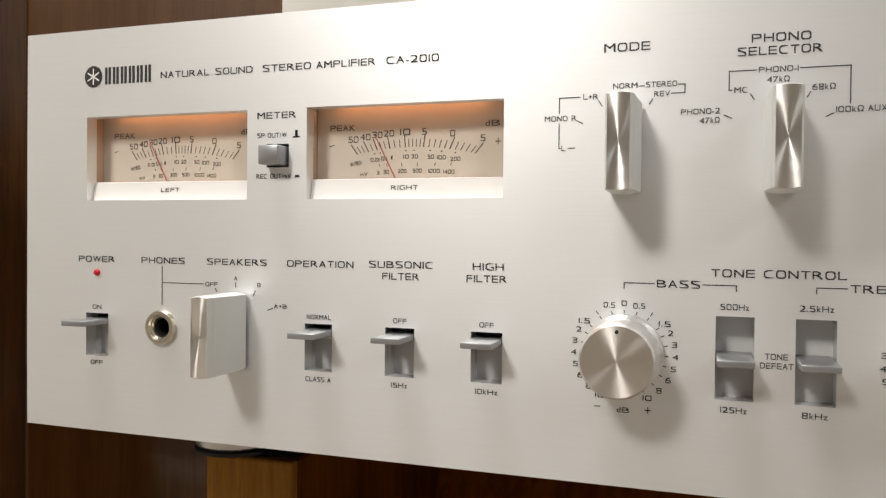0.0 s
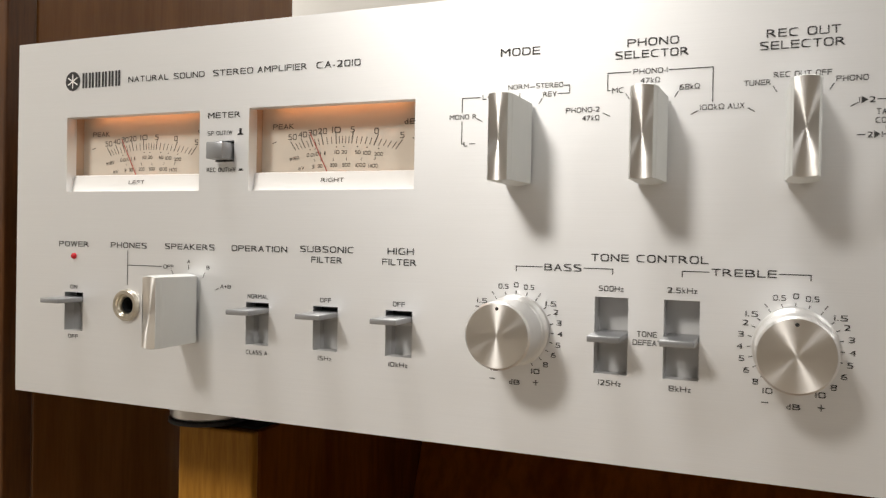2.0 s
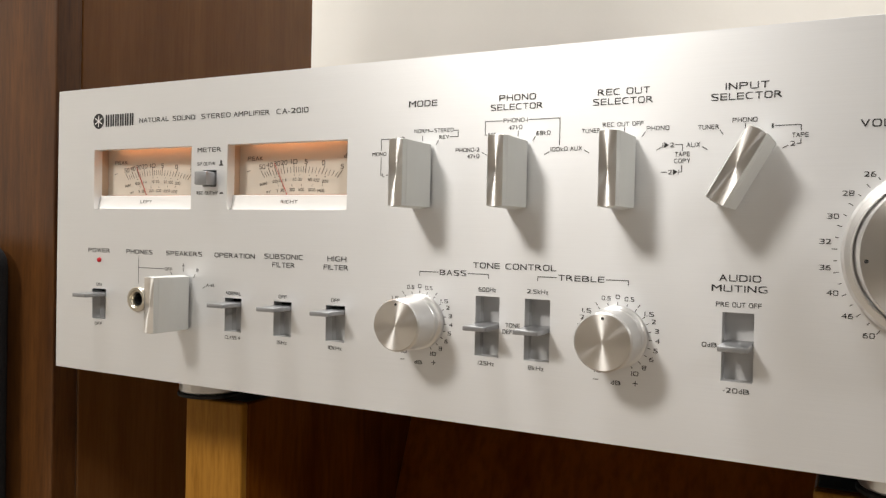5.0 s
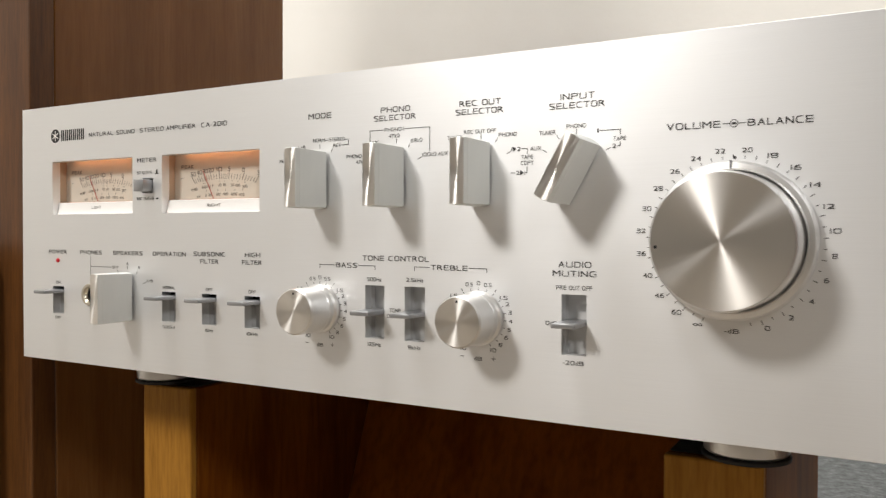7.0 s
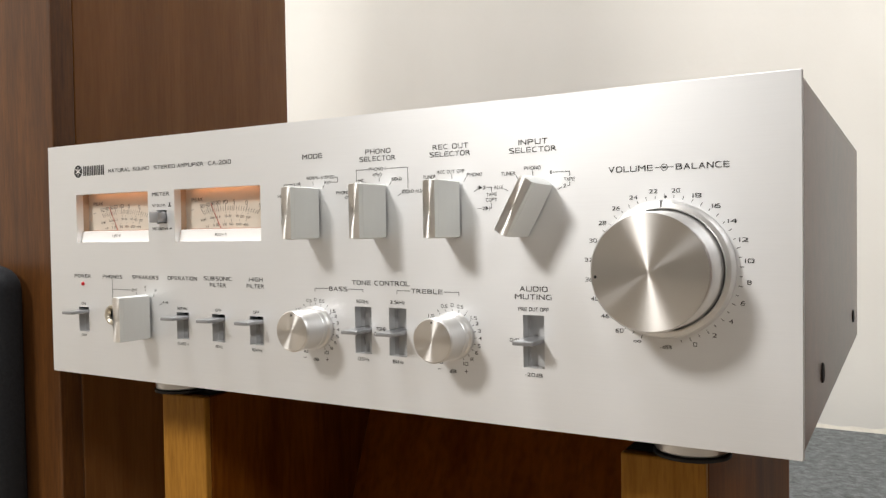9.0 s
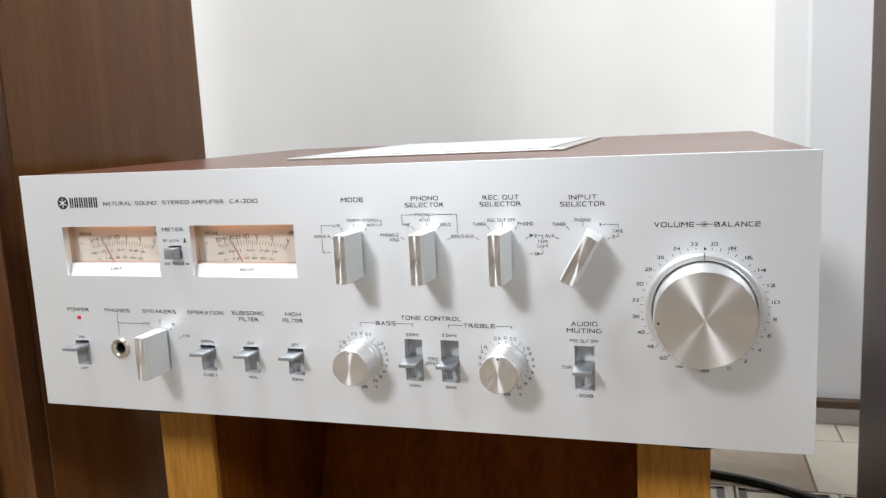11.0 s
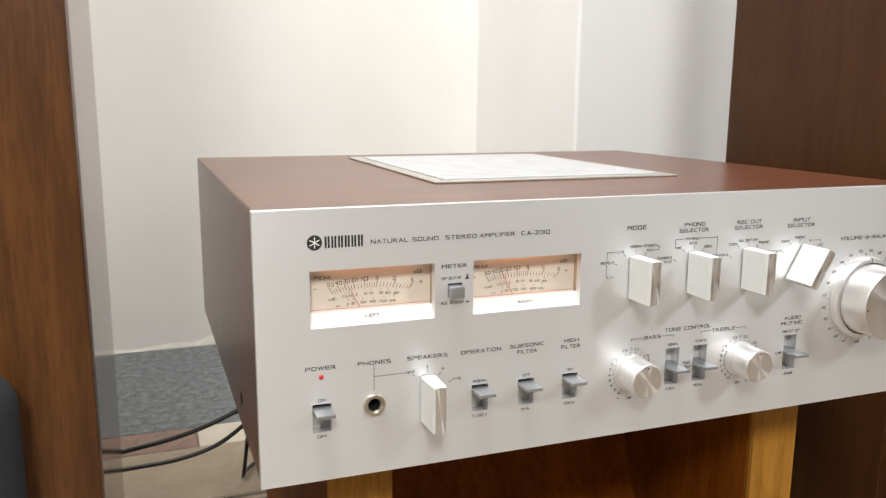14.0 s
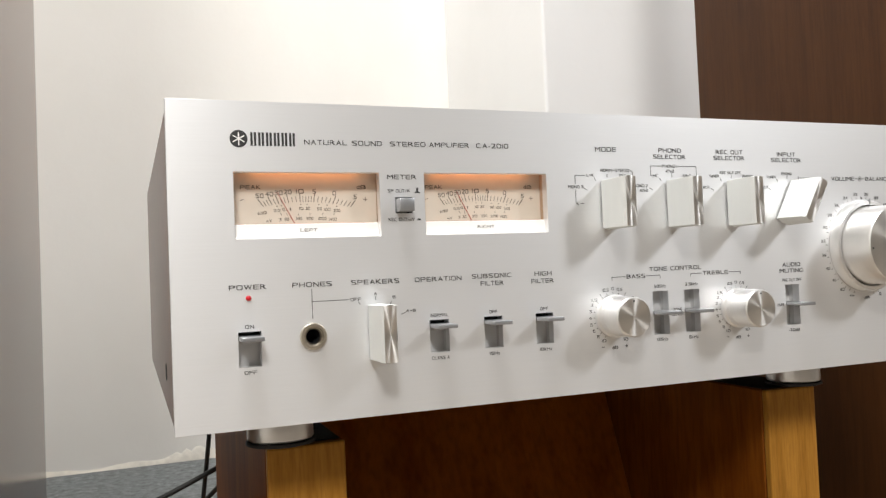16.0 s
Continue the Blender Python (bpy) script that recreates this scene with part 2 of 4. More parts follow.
def plate_with_holes(x0, x1, z0, z1, holes, y0, y1, bev):
    """A slab standing in the XZ plane, with rectangular openings right through it."""
    xs = sorted({x0, x1, *[h[0] for h in holes], *[h[1] for h in holes]})
    zs = sorted({z0, z1, *[h[2] for h in holes], *[h[3] for h in holes]})
    bm = bmesh.new()
    cache = {}

    def vert(i, k, y):
        if (i, k, y) not in cache:
            cache[i, k, y] = bm.verts.new((xs[i], y, zs[k]))
        return cache[i, k, y]

    def solid(i, k):
        if not (0 <= i < len(xs) - 1 and 0 <= k < len(zs) - 1):
            return False
        cx, cz = (xs[i] + xs[i + 1]) / 2, (zs[k] + zs[k + 1]) / 2
        return not any(h[0] < cx < h[1] and h[2] < cz < h[3] for h in holes)

    for i in range(len(xs) - 1):
        for k in range(len(zs) - 1):
            if not solid(i, k):
                continue
            for y in (y0, y1):
                bm.faces.new((vert(i, k, y), vert(i + 1, k, y), vert(i + 1, k + 1, y), vert(i, k + 1, y)))
            for di, dk, a, b in ((-1, 0, (i, k), (i, k + 1)), (1, 0, (i + 1, k), (i + 1, k + 1)), (0, -1, (i, k), (i + 1, k)), (0, 1, (i, k + 1), (i + 1, k + 1))):
                if not solid(i + di, k + dk):
                    bm.faces.new((vert(*a, y0), vert(*b, y0), vert(*b, y1), vert(*a, y1)))
    bm.edges.ensure_lookup_table()
    rim = ((0, x0), (0, x1), (2, z0), (2, z1))
    sharp = [e for e in bm.edges if all(abs(v.co.y - y0) < 1e-7 for v in e.verts)
             and any(all(abs(v.co[k] - c) < 1e-7 for v in e.verts) for k, c in rim)]
    if bev:
        bmesh.ops.bevel(bm, geom=sharp, offset=bev, segments=2, affect="EDGES", profile=0.5)
    bm.normal_update()
    uv = bm.loops.layers.uv.new("grain")
    for f in bm.faces:
        for l in f.loops:
            c = l.vert.co
            l[uv].uv = (c.z * 4, c.y * 4) if abs(f.normal.x) > 0.7 else (c.y * 4, c.x * 4) if abs(f.normal.z) > 0.7 else (c.z * 4, c.x * 4)
    return bm


def tray(x0, x1, y0, y1, z0, z1):
    """A pocket open towards -Y."""
    bm = bmesh.new()
    f = [bm.verts.new(c) for c in ((x0, y0, z0), (x1, y0, z0), (x1, y0, z1), (x0, y0, z1))]
    b = [bm.verts.new(c) for c in ((x0, y1, z0), (x1, y1, z0), (x1, y1, z1), (x0, y1, z1))]
    bm.faces.new(b)
    for k in range(4):
        bm.faces.new((f[k], f[(k + 1) % 4], b[(k + 1) % 4], b[k]))
    return bm


def thing(name, x, y, z, label, category, group="", kind=""):
    ob = new(name)
    ob.location = (x, y, z)
    ob.empty_display_size = 0.05
    return tagged(ob, label, category, group, kind)


def tube(name, pts, radius, material, label, category):
    cu = bpy.data.curves.new(name, "CURVE")
    cu.dimensions, cu.bevel_depth, cu.bevel_resolution, cu.resolution_u = "3D", radius, 3, 10
    sp = cu.splines.new("NURBS")
    sp.points.add(len(pts) - 1)
    for q, c in zip(sp.points, pts):
        q.co = (*c, 1)
    sp.use_endpoint_u, sp.order_u = True, 4
    tmp = bpy.data.objects.new("tmp_curve", cu)
    me = bpy.data.meshes.new_from_object(tmp)
    bpy.data.objects.remove(tmp)
    for f in me.polygons:
        f.use_smooth = True
    me.materials.clear()
    me.materials.append(material)
    return tagged(new(name, me), label, category)


# ---- the room ----
def slab(name, x0, x1, y0, y1, z0, z1, material, label, category):
    ob = part(name, box(x0, x1, y0, y1, z0, z1), material)
    return tagged(ob, label, category, kind="structure")


WALL_Y = 1.0
slab("floor", -1.7, 1.9, -2.7, WALL_Y + 0.1, -0.12, -0.006, M_GROUT, "tiled floor bed with dark beige grout", "floor")
slab("wall_north", -1.7, 1.9, WALL_Y, WALL_Y + 0.1, -0.006, 2.5, M_WALL, "off-white plastered wall with faint stains", "wall")
# unseen closing walls: west bright for bounce, east and south darkened against it
slab("wall_west", -1.8, -1.7, -2.7, WALL_Y + 0.1, -0.006, 2.5, M_WALL, "unseen off-white plastered side wall, kept bright to bounce light", "wall")
slab("wall_east", 1.9, 2.0, -2.7, WALL_Y + 0.1, -0.006, 2.5, M_REAR_DIM, "unseen beige plastered side wall, kept dark to limit bounce", "wall")
slab("wall_south", -1.8, 2.0, -2.8, -2.7, -0.006, 2.5, M_REAR_DIM, "unseen beige plastered end wall, kept dark to limit bounce", "wall")
slab("ceiling", -1.8, 2.0, -2.8, WALL_Y + 0.1, 2.5, 2.6, M_CEIL, "plain white plastered ceiling", "ceiling")
rng = random.Random(5)
bm = bmesh.new()                # ragged foot of the plaster where it meets the stone
foot_line = []
for k in range(121):
    x = -0.62 + 0.92 * k / 120
    tall = 0.004 + 0.006 * noise.noise(Vector((x * 14, 3.1, 0))) + 0.003 * noise.noise(Vector((x * 60, 7.7, 0)))
    tall += 0.016 * max(0.0, 1 - ((x + 0.165) / 0.05) ** 2) * (0.7 + 0.5 * rng.random())
    tall = max(0.0015, tall)
    foot_line.append([bm.verts.new((x, WALL_Y - d, z)) for d, z in ((0.0, tall + 0.002), (0.0012, tall), (0.0022, 0.4 * tall), (0.003, 0.0002))])
for p, q in zip(foot_line, foot_line[1:]):
    for k in range(3):
        bm.faces.new((p[k], q[k], q[k + 1], p[k + 1]))
part("plaster_patch", bm, M_PATCH, bpy.data.objects["wall_north"], "ragged cream filler along the foot of the wall", True)
pillar = part("wall_pillar", box(0.308, 1.9, 0.628, WALL_Y, -0.006, 2.5, 0.004, 2), M_PILLAR)
tagged(pillar, "cool white plastered wall projection with a crisp corner", "wall", kind="structure")
skirt = part("baseboard", box(0.306, 1.9, 0.616, 0.628, 0.024, 0.034, 0.001, 1), M_SKIRT)
tagged(skirt, "thin dark brown strip along the foot of the white wall", "baseboard", kind="structure")


# ---- the amplifier ----
Z0 = 0.22          # underside of the front panel
amp = thing("stereo_amplifier", 0, 0, Z0, "vintage silver stereo amplifier in a reddish walnut case", "amplifier")
mm = 0.001

WINDOWS = [(-203, -134, 86, 117), (-111, -42.5, 86, 117)]
SLOTS_SHORT = [(-198, 36), (-106, 36), (-76.6, 36), (-47.3, 36)]       # switches with two positions
SLOTS_LONG = [(25.8, 40), (46.9, 40), (120.2, 39.5)]                     # switches with three positions
holes = [tuple(v * mm for v in w) for w in WINDOWS]
holes += [((x - 5.1) * mm, (x + 5.1) * mm, (z - 8) * mm, (z + 8) * mm) for x, z in SLOTS_SHORT]
holes += [((x - 5.2) * mm, (x + 5.2) * mm, (z - 12) * mm, (z + 12) * mm) for x, z in SLOTS_LONG]
holes += [(-126.3 * mm, -117.7 * mm, 97 * mm, 105 * mm), (-173.2 * mm, -164.8 * mm, 35.8 * mm, 44.2 * mm)]
panel = part("front_panel", plate_with_holes(-0.2315, 0.2315, 0, 0.1495, holes, 0, 0.005, 0.00025), M_PANEL, amp,
             "horizontally brushed silver aluminium panel with black lettering")


# lettering
@functools.lru_cache(None)
def glyph(char):
    """One letter of the built-in font, squared up and widened: corners in cap heights, faces, width."""
    cu = bpy.data.curves.new("lettering", "FONT")
    cu.body, cu.resolution_u = char, 3
    tmp = bpy.data.objects.new("tmp_text", cu)
    me = bpy.data.meshes.new_from_object(tmp)
    bpy.data.objects.remove(tmp)
    bpy.data.curves.remove(cu)
    co = np.array([v.co[:2] for v in me.vertices])
    faces = [tuple(f.vertices) for f in me.polygons]
    bpy.data.meshes.remove(me)
    if not len(co):
        return None, [], 0.5
    co = co / CAP
    co[:, 0] -= co[:, 0].min()
    w0, low, high = co[:, 0].max(), co[:, 1].min(), co[:, 1].max()
    if char in "OCGQSDU0123568 9":
        p, q = co[:, 0] / w0 * 2 - 1, (co[:, 1] - low) / (high - low) * 2 - 1
        rho = np.hypot(p, q)
        big = np.maximum(np.abs(p), np.abs(q)) / np.maximum(rho, 1e-6)
        pull = np.clip((rho - 0.35) / 0.3, 0, 1) * (rho < 1.12)
        if char == "D":
            pull = pull * (p > 0)
        if char == "U":
            pull = pull * (q < 0)
        if char in "1235":
            pull = pull * 0.4
        grow = big ** (-0.95 * pull)
        co[:, 0] = (np.clip(p * grow, -1, 1) + 1) / 2 * w0
        co[:, 1] = (np.clip(q * grow, -1, 1) + 1) / 2 * (high - low) + low
    if char.isalpha() and char.isupper() or char.isdigit():
        wide = {"I": w0, "1": w0, "M": 1.3, "W": 1.45, "N": 1.12, "T": 1.02, "L": 0.92, "E": 0.98, "F": 0.95, "J": 0.8}.get(char, 1.1 if char.isalpha() else 0.96)
        u = co[:, 0].copy()
        if char in "BCDEFGHLOPQRSU023456789" and w0 > 0.34:
            m = 0.16
            mid = m + (u - m) / (w0 - 2 * m) * (wide - 2 * m)
            co[:, 0] = np.where(u < m, u, np.where(u > w0 - m, u + wide - w0, mid))
        elif char == "T":
            m = 0.09
            d = u - w0 / 2
            far = (np.abs(d) - m) / (w0 / 2 - m) * (wide / 2 - m) + m
            co[:, 0] = wide / 2 + np.where(np.abs(d) < m, d, np.sign(d) * far)
        else:
            co[:, 0] = u / w0 * wide
        w0 = wide
    return co, faces, w0


cap_curve = bpy.data.curves.new("cap", "FONT")
cap_curve.body = "H"
cap_ob = bpy.data.objects.new("cap", cap_curve)
cap_mesh = bpy.data.meshes.new_from_object(cap_ob)
CAP = max(v.co.y for v in cap_mesh.vertices) - min(v.co.y for v in cap_mesh.vertices)
bpy.data.objects.remove(cap_ob)


def lettering(body, x, z, h, parent, width=None, y=-0.00012, ink=M_INK, turn=0.0):
    """Words centred on (x, z) in millimetres, h high and width wide."""
    h = h * (0.83 if h >= 2.5 else 0.92)
    verts, faces, pen = [], [], 0.0
    for char in body:
        co, tris, wide = glyph(char)
        if co is not None:
            faces += [tuple(k + len(verts) for k in f) for f in tris]
            verts += [(pen + c[0], c[1]) for c in co]
        pen += wide + 0.26
    if not verts:
        return None
    co = np.array(verts)
    lo, hi = co.min(0), co.max(0)
    sx = width / (hi[0] - lo[0]) if width else h
    mid = ((lo[0] + hi[0]) / 2, (min(lo[1], 0) + max(hi[1], 1)) / 2)
    ca, sa = math.cos(radians(turn)), math.sin(radians(turn))
    u, w = (co[:, 0] - mid[0]) * sx, (co[:, 1] - mid[1]) * h
    me = bpy.data.meshes.new("lettering")
    pts = []
    for k, (du, dw) in enumerate(((-0.012, -0.009), (0.012, 0.009), (-0.012, 0.009), (0.012, -0.009))):      # strokes laid over one another, to thicken them
        pts += [((x + (a + du * h) * ca - (b + dw * h) * sa) * mm, y - 0.00001 * k, (z + (a + du * h) * sa + (b + dw * h) * ca) * mm) for a, b in zip(u, w)]
    me.from_pydata(pts, [], [tuple(v + k * len(u) for v in f) for k in range(4) for f in faces])
    me.materials.append(ink)
    ob = new("lettering", me)
    ob.parent = parent
    return ob


def stroke(points, parent, w=0.28, y=-0.00012, ink=M_INK, name="printed_line"):
    """A printed line through the points, in millimetres, with square joints."""
    bm = bmesh.new()
    for (xa, za), (xb, zb) in zip(points, points[1:]):
        d = Vector((xb - xa, zb - za))
        ln = d.length
        d = d / ln * (w / 2)
        n = Vector((-d.y, d.x))
        q = [(xa - d.x + n.x, za - d.y + n.y), (xb + d.x + n.x, zb + d.y + n.y), (xb + d.x - n.x, zb + d.y - n.y), (xa - d.x - n.x, za - d.y - n.y)]
        bm.faces.new([bm.verts.new((a * mm, y, b * mm)) for a, b in q])
    return part(name, bm, ink, parent)


# brand mark: a disc with spokes, and upright bars in place of the name
bm = disc_y(4.0 * mm, -0.00012, 2, 40)
for v in bm.verts:
    v.co += Vector((-200 * mm, 0, 132 * mm))
badge = part("brand_mark", bm, M_INK, panel, "black round emblem")
for k in range(3):
    a = radians(90 + 60 * k)
    stroke([(-200 - 2.7 * math.cos(a), 132 - 2.7 * math.sin(a)), (-200 + 2.7 * math.cos(a), 132 + 2.7 * math.sin(a))], badge, 0.55, -0.0002, M_LEDGE)
for k in range(6):
    x = -193.4 + 3.55 * k
    stroke([(x - 0.8, 129.4), (x - 0.8, 134.6)], panel, 1.05, name="brand_bar")
    stroke([(x + 0.8, 129.4), (x + 0.8, 134.6)], panel, 1.05, name="brand_bar")

for body, x0, x1, z, h in (
        ("NATURAL", -170, -149.5, 131, 2.7), ("SOUND", -147, -132, 131, 2.7), ("STEREO", -128, -109.5, 131, 2.7), ("AMPLIFIER", -107.5, -86, 131, 2.7), ("CA-2010", -82, -64, 131, 2.8),
        ("METER", -130, -115, 114.8, 2.6), ("SP OUT/W", -130, -118.6, 108, 1.7), ("REC OUT/mV", -130.2, -116.8, 94, 1.7),
        ("MODE", -12, 1.3, 130.4, 3.0), ("PHONO", 29, 44.3, 130.5, 2.8), ("SELECTOR", 25.3, 47.2, 126.9, 2.8),
        ("REC OUT", 68.8, 88, 130.2, 2.8), ("SELECTOR", 67, 89.2, 126.7, 2.8), ("INPUT", 114, 128, 129.5, 2.8), ("SELECTOR", 109.3, 132.2, 126, 2.8),
        ("VOLUME", 155.8, 174.8, 115, 2.9), ("BALANCE", 184.2, 205.2, 115, 2.9),
        ("POWER", -206.5, -190, 64.2, 2.6), ("PHONES", -178, -159.3, 64.2, 2.6), ("SPEAKERS", -150, -126, 64.2, 2.6), ("OPERATION", -118, -93.2, 64.2, 2.6),
        ("SUBSONIC", -87.6, -65.3, 64.6, 2.6), ("FILTER", -82.8, -70, 60.8, 2.6), ("HIGH", -52, -42, 64.6, 2.6), ("FILTER", -54, -41, 60.8, 2.6),
        ("TONE CONTROL", 19.2, 54.2, 64.3, 2.7), ("BASS", 4.2, 16.2, 60.8, 2.6), ("TREBLE", 55.2, 73, 60.8, 2.6), ("AUDIO", 113.6, 127.2, 63.4, 2.7), ("MUTING", 111.2, 129.3, 59.8, 2.7),
        ("ON", -200, -196, 46.3, 1.7), ("OFF", -200.8, -195.4, 25.6, 1.7), ("OFF", -150.6, -145.6, 56.2, 1.6), ("NORMAL", -110.3, -101.2, 46.3, 1.7), ("CLASS A", -110.6, -101.2, 25.3, 1.7),
        ("OFF", -78.8, -74.2, 46.3, 1.7), ("15Hz", -79.3, -73.8, 25.3, 1.7), ("OFF", -49.6, -45, 46.3, 1.7), ("10kHz", -50.8, -43.6, 25.3, 1.7),
        ("500Hz", 21.8, 29.4, 54.7, 1.8), ("125Hz", 22.2, 29.2, 25.3, 1.8), ("2.5kHz", 42.6, 51.2, 55, 1.8), ("8kHz", 43.6, 50, 25.3, 1.8), ("TONE", 33.8, 39.8, 41.2, 1.8), ("DEFEAT", 32.6, 41.2, 38.6, 1.8),
        ("PRE OUT OFF", 112.8, 127.6, 54.2, 1.8), ("0dB", 108.4, 113.4, 39.8, 1.7), ("-20dB", 115.8, 124.4, 24.5, 1.8),
        ("NORM", -9.2, -2.2, 119, 1.7), ("STEREO", 0.2, 9, 119, 1.7), ("REV", 2.6, 7, 116.2, 1.7), ("L+R", -18, -13.6, 116.2, 1.7), ("MONO R", -29.6, -20, 110, 1.7), ("L", -24.4, -23.2, 101, 1.7),
        ("PHONO-1", 31, 41.2, 121.6, 1.7), ("47k\u03a9", 33.2, 39, 118.8, 1.7), ("MC", 24.6, 28.2, 116.2, 1.7), ("68k\u03a9", 44.8, 50.6, 116.2, 1.7), ("100k\u03a9", 50.8, 57.6, 109.8, 1.7), ("AUX", 58.6, 63.2, 109.8, 1.7),
        ("PHONO-2", 10.2, 20.8, 110.6, 1.7), ("47k\u03a9", 15.4, 20.8, 108, 1.7),
        ("REC OUT OFF", 71, 86, 118.2, 1.7), ("TUNER", 63, 70.2, 116.2, 1.7), ("PHONO", 87.2, 95.2, 116.2, 1.7), ("1\u25b62", 93, 97, 110, 1.7), ("AUX", 101.4, 106, 109.8, 1.7),
        ("TAPE", 97.4, 102.6, 106.6, 1.7), ("COPY", 97.2, 102.8, 104.2, 1.7), ("2\u25b61", 95.2, 99, 100.3, 1.7),
        ("TUNER", 105.2, 112.2, 115.8, 1.7), ("PHONO", 116.6, 124.6, 117.8, 1.7), ("1", 129.2, 129.8, 115.4, 1.7), ("TAPE", 135.6, 140.6, 112, 1.7), ("2", 135.2, 136.6, 109.2, 1.7),
        ("A", -138.9, -137.5, 58.5, 1.5), ("B", -129.6, -128.2, 56.4, 1.5), ("A+B", -123, -118, 49.4, 1.5)):
    lettering(body, (x0 + x1) / 2, z, h, panel, x1 - x0)

for pts in ([(-169, 62), (-169, 48.2)], [(-169, 56.2), (-151.6, 56.2)], [(-138.2, 57), (-138.2, 55.4)], [(-130.4, 54.3), (-131.2, 52.6)], [(-123.6, 48.6), (-125.4, 47.9)], [(-146.6, 54.8), (-145.8, 53.6)],
            [(-19, 116.2), (-25.2, 116.2), (-25.2, 111.6)], [(-25.2, 108.4), (-25.2, 101), (-24.7, 101)], [(-22.4, 101), (-20.4, 101)], [(-13.4, 114.9), (-12.4, 113.3)], [(-19.8, 109.2), (-18.1, 108.3)],
            [(-1.8, 118.7), (-0.3, 118.7)], [(9.4, 118.7), (11.2, 118.7), (11.2, 116.2), (7.6, 116.2)], [(2.2, 114.8), (1.3, 113.3)], [(-5.2, 116.9), (-5.2, 115.2)],
            [(30.3, 121.6), (23.2, 121.6), (23.2, 116.2), (24, 116.2)], [(41.8, 121.6), (54.3, 121.6), (54.3, 111.4)], [(28.9, 114.9), (29.9, 113.4)], [(44.4, 114.9), (43.5, 113.4)], [(50.2, 108.8), (48.4, 107.9)], [(22, 109.3), (24, 108.3)], [(37.3, 117.3), (37.3, 115.4)],
            [(64.2, 109), (65.9, 108)], [(70.9, 114.9), (71.8, 113.4)], [(86.6, 114.9), (85.7, 113.4)], [(92.6, 109.2), (91, 108.3)], [(97.6, 110), (100, 110), (100, 108)], [(94.6, 100.3), (92.8, 100.3)], [(99.3, 100.3), (99.9, 100.3), (99.9, 102.6)], [(79.1, 116.8), (79.1, 115)],
            [(106.8, 109), (108.4, 108)], [(112.6, 114.6), (113.6, 113.1)], [(120.8, 116.4), (120.8, 114.6)], [(130.4, 115.4), (138.3, 115.4), (138.3, 113.6)], [(138.3, 110.6), (138.3, 109.2), (137.2, 109.2)], [(134.4, 108.6), (132.8, 107.8)],
            [(3.4, 60.8), (-5.2, 60.8), (-5.2, 59.2)], [(17, 60.8), (26, 60.8), (26, 59.2)], [(54.4, 60.8), (46.8, 60.8), (46.8, 59.2)], [(73.8, 60.8), (82, 60.8), (82, 59.2)],
            [(175.8, 115), (178, 115)], [(181, 115), (183.4, 115)], [(-115.6, 107.4), (-114, 107.4)], [(-114.8, 107.4), (-114.8, 109.2)], [(-115.4, 93.6), (-113.4, 93.6)]):
    stroke(pts, panel)
stroke([(-114.8, 107.6), (-114.8, 109)], panel, 1.0)
stroke([(-115.9, 107.2), (-113.7, 107.2)], panel, 0.5)
stroke([(-114.9, 94.0), (-113.9, 94.0)], panel, 0.6)
bm = bmesh.new()
loops = [[bm.verts.new(((179.5 + r * math.cos(2 * math.pi * k / 24)) * mm, -0.00012, (115 + r * math.sin(2 * math.pi * k / 24)) * mm)) for k in range(24)] for r in (1.17, 1.43)]
for k in range(24):
    j = (k + 1) % 24
    bm.faces.new((loops[0][k], loops[0][j], loops[1][j], loops[1][k]))
part("printed_ring", bm, M_INK, panel)
stroke([(179.1, 115), (179.9, 115)], panel, 0.8)


def tone_scale(cx, cz):
    words = ("0", "0.5", "1", "1.5", "2", "3", "4", "5", "6", "8", "10")
    at = (0, 17, 34, 52, 64, 78, 92, 106, 120, 136, 152)
    for w, a in zip(words, at):
        for s in ((1,) if a == 0 else (1, -1)):
            c, d = math.sin(radians(a)) * s, math.cos(radians(a))
            if w == "1":
                stroke([(cx + c * 13.6, cz + d * 13.6), (cx + c * 14.6, cz + d * 14.6)], panel, 0.28)
            else:
                lettering(w, cx + c * 14.8, cz + d * 14.7, 1.7, panel, {1: 1.5, 2: 2.6, 3: 3.4}[len(w)])
            stroke([(cx + c * 11.9, cz + d * 11.9), (cx + c * 12.7, cz + d * 12.7)], panel, 0.25)
    lettering("dB", cx, cz - 17, 1.7, panel, 3.6)
    stroke([(cx - 8.4, cz - 16.4), (cx - 6.8, cz - 16.4)], panel, 0.28)
    stroke([(cx + 6.4, cz - 16.6), (cx + 8, cz - 16.6)], panel, 0.28)
    stroke([(cx + 7.2, cz - 17.4), (cx + 7.2, cz - 15.8)], panel, 0.28)


BASS, TREBLE, VOLUME = (-5.1, 40), (78.2, 40), (179.5, 73)
tone_scale(*BASS)
tone_scale(*TREBLE)
vol_words = ("22", "24", "26", "28", "30", "32", "36", "40", "46", "60", "\u221e")
for k, w in enumerate(vol_words):
    a = -8 - 15.1 * k
    lettering(w, VOLUME[0] + 33.2 * math.sin(radians(a)), VOLUME[1] + 32.6 * math.cos(radians(a)), 1.8, panel, 3.4)
for k, w in enumerate(("20", "18", "16", "14", "12", "10", "8", "6", "4", "2", "0")):
    a = 8 + 15.1 * k
    lettering(w, VOLUME[0] + 33.2 * math.sin(radians(a)), VOLUME[1] + 32.6 * math.cos(radians(a)), 1.8, panel, 3.4 if len(w) > 1 else 1.6)
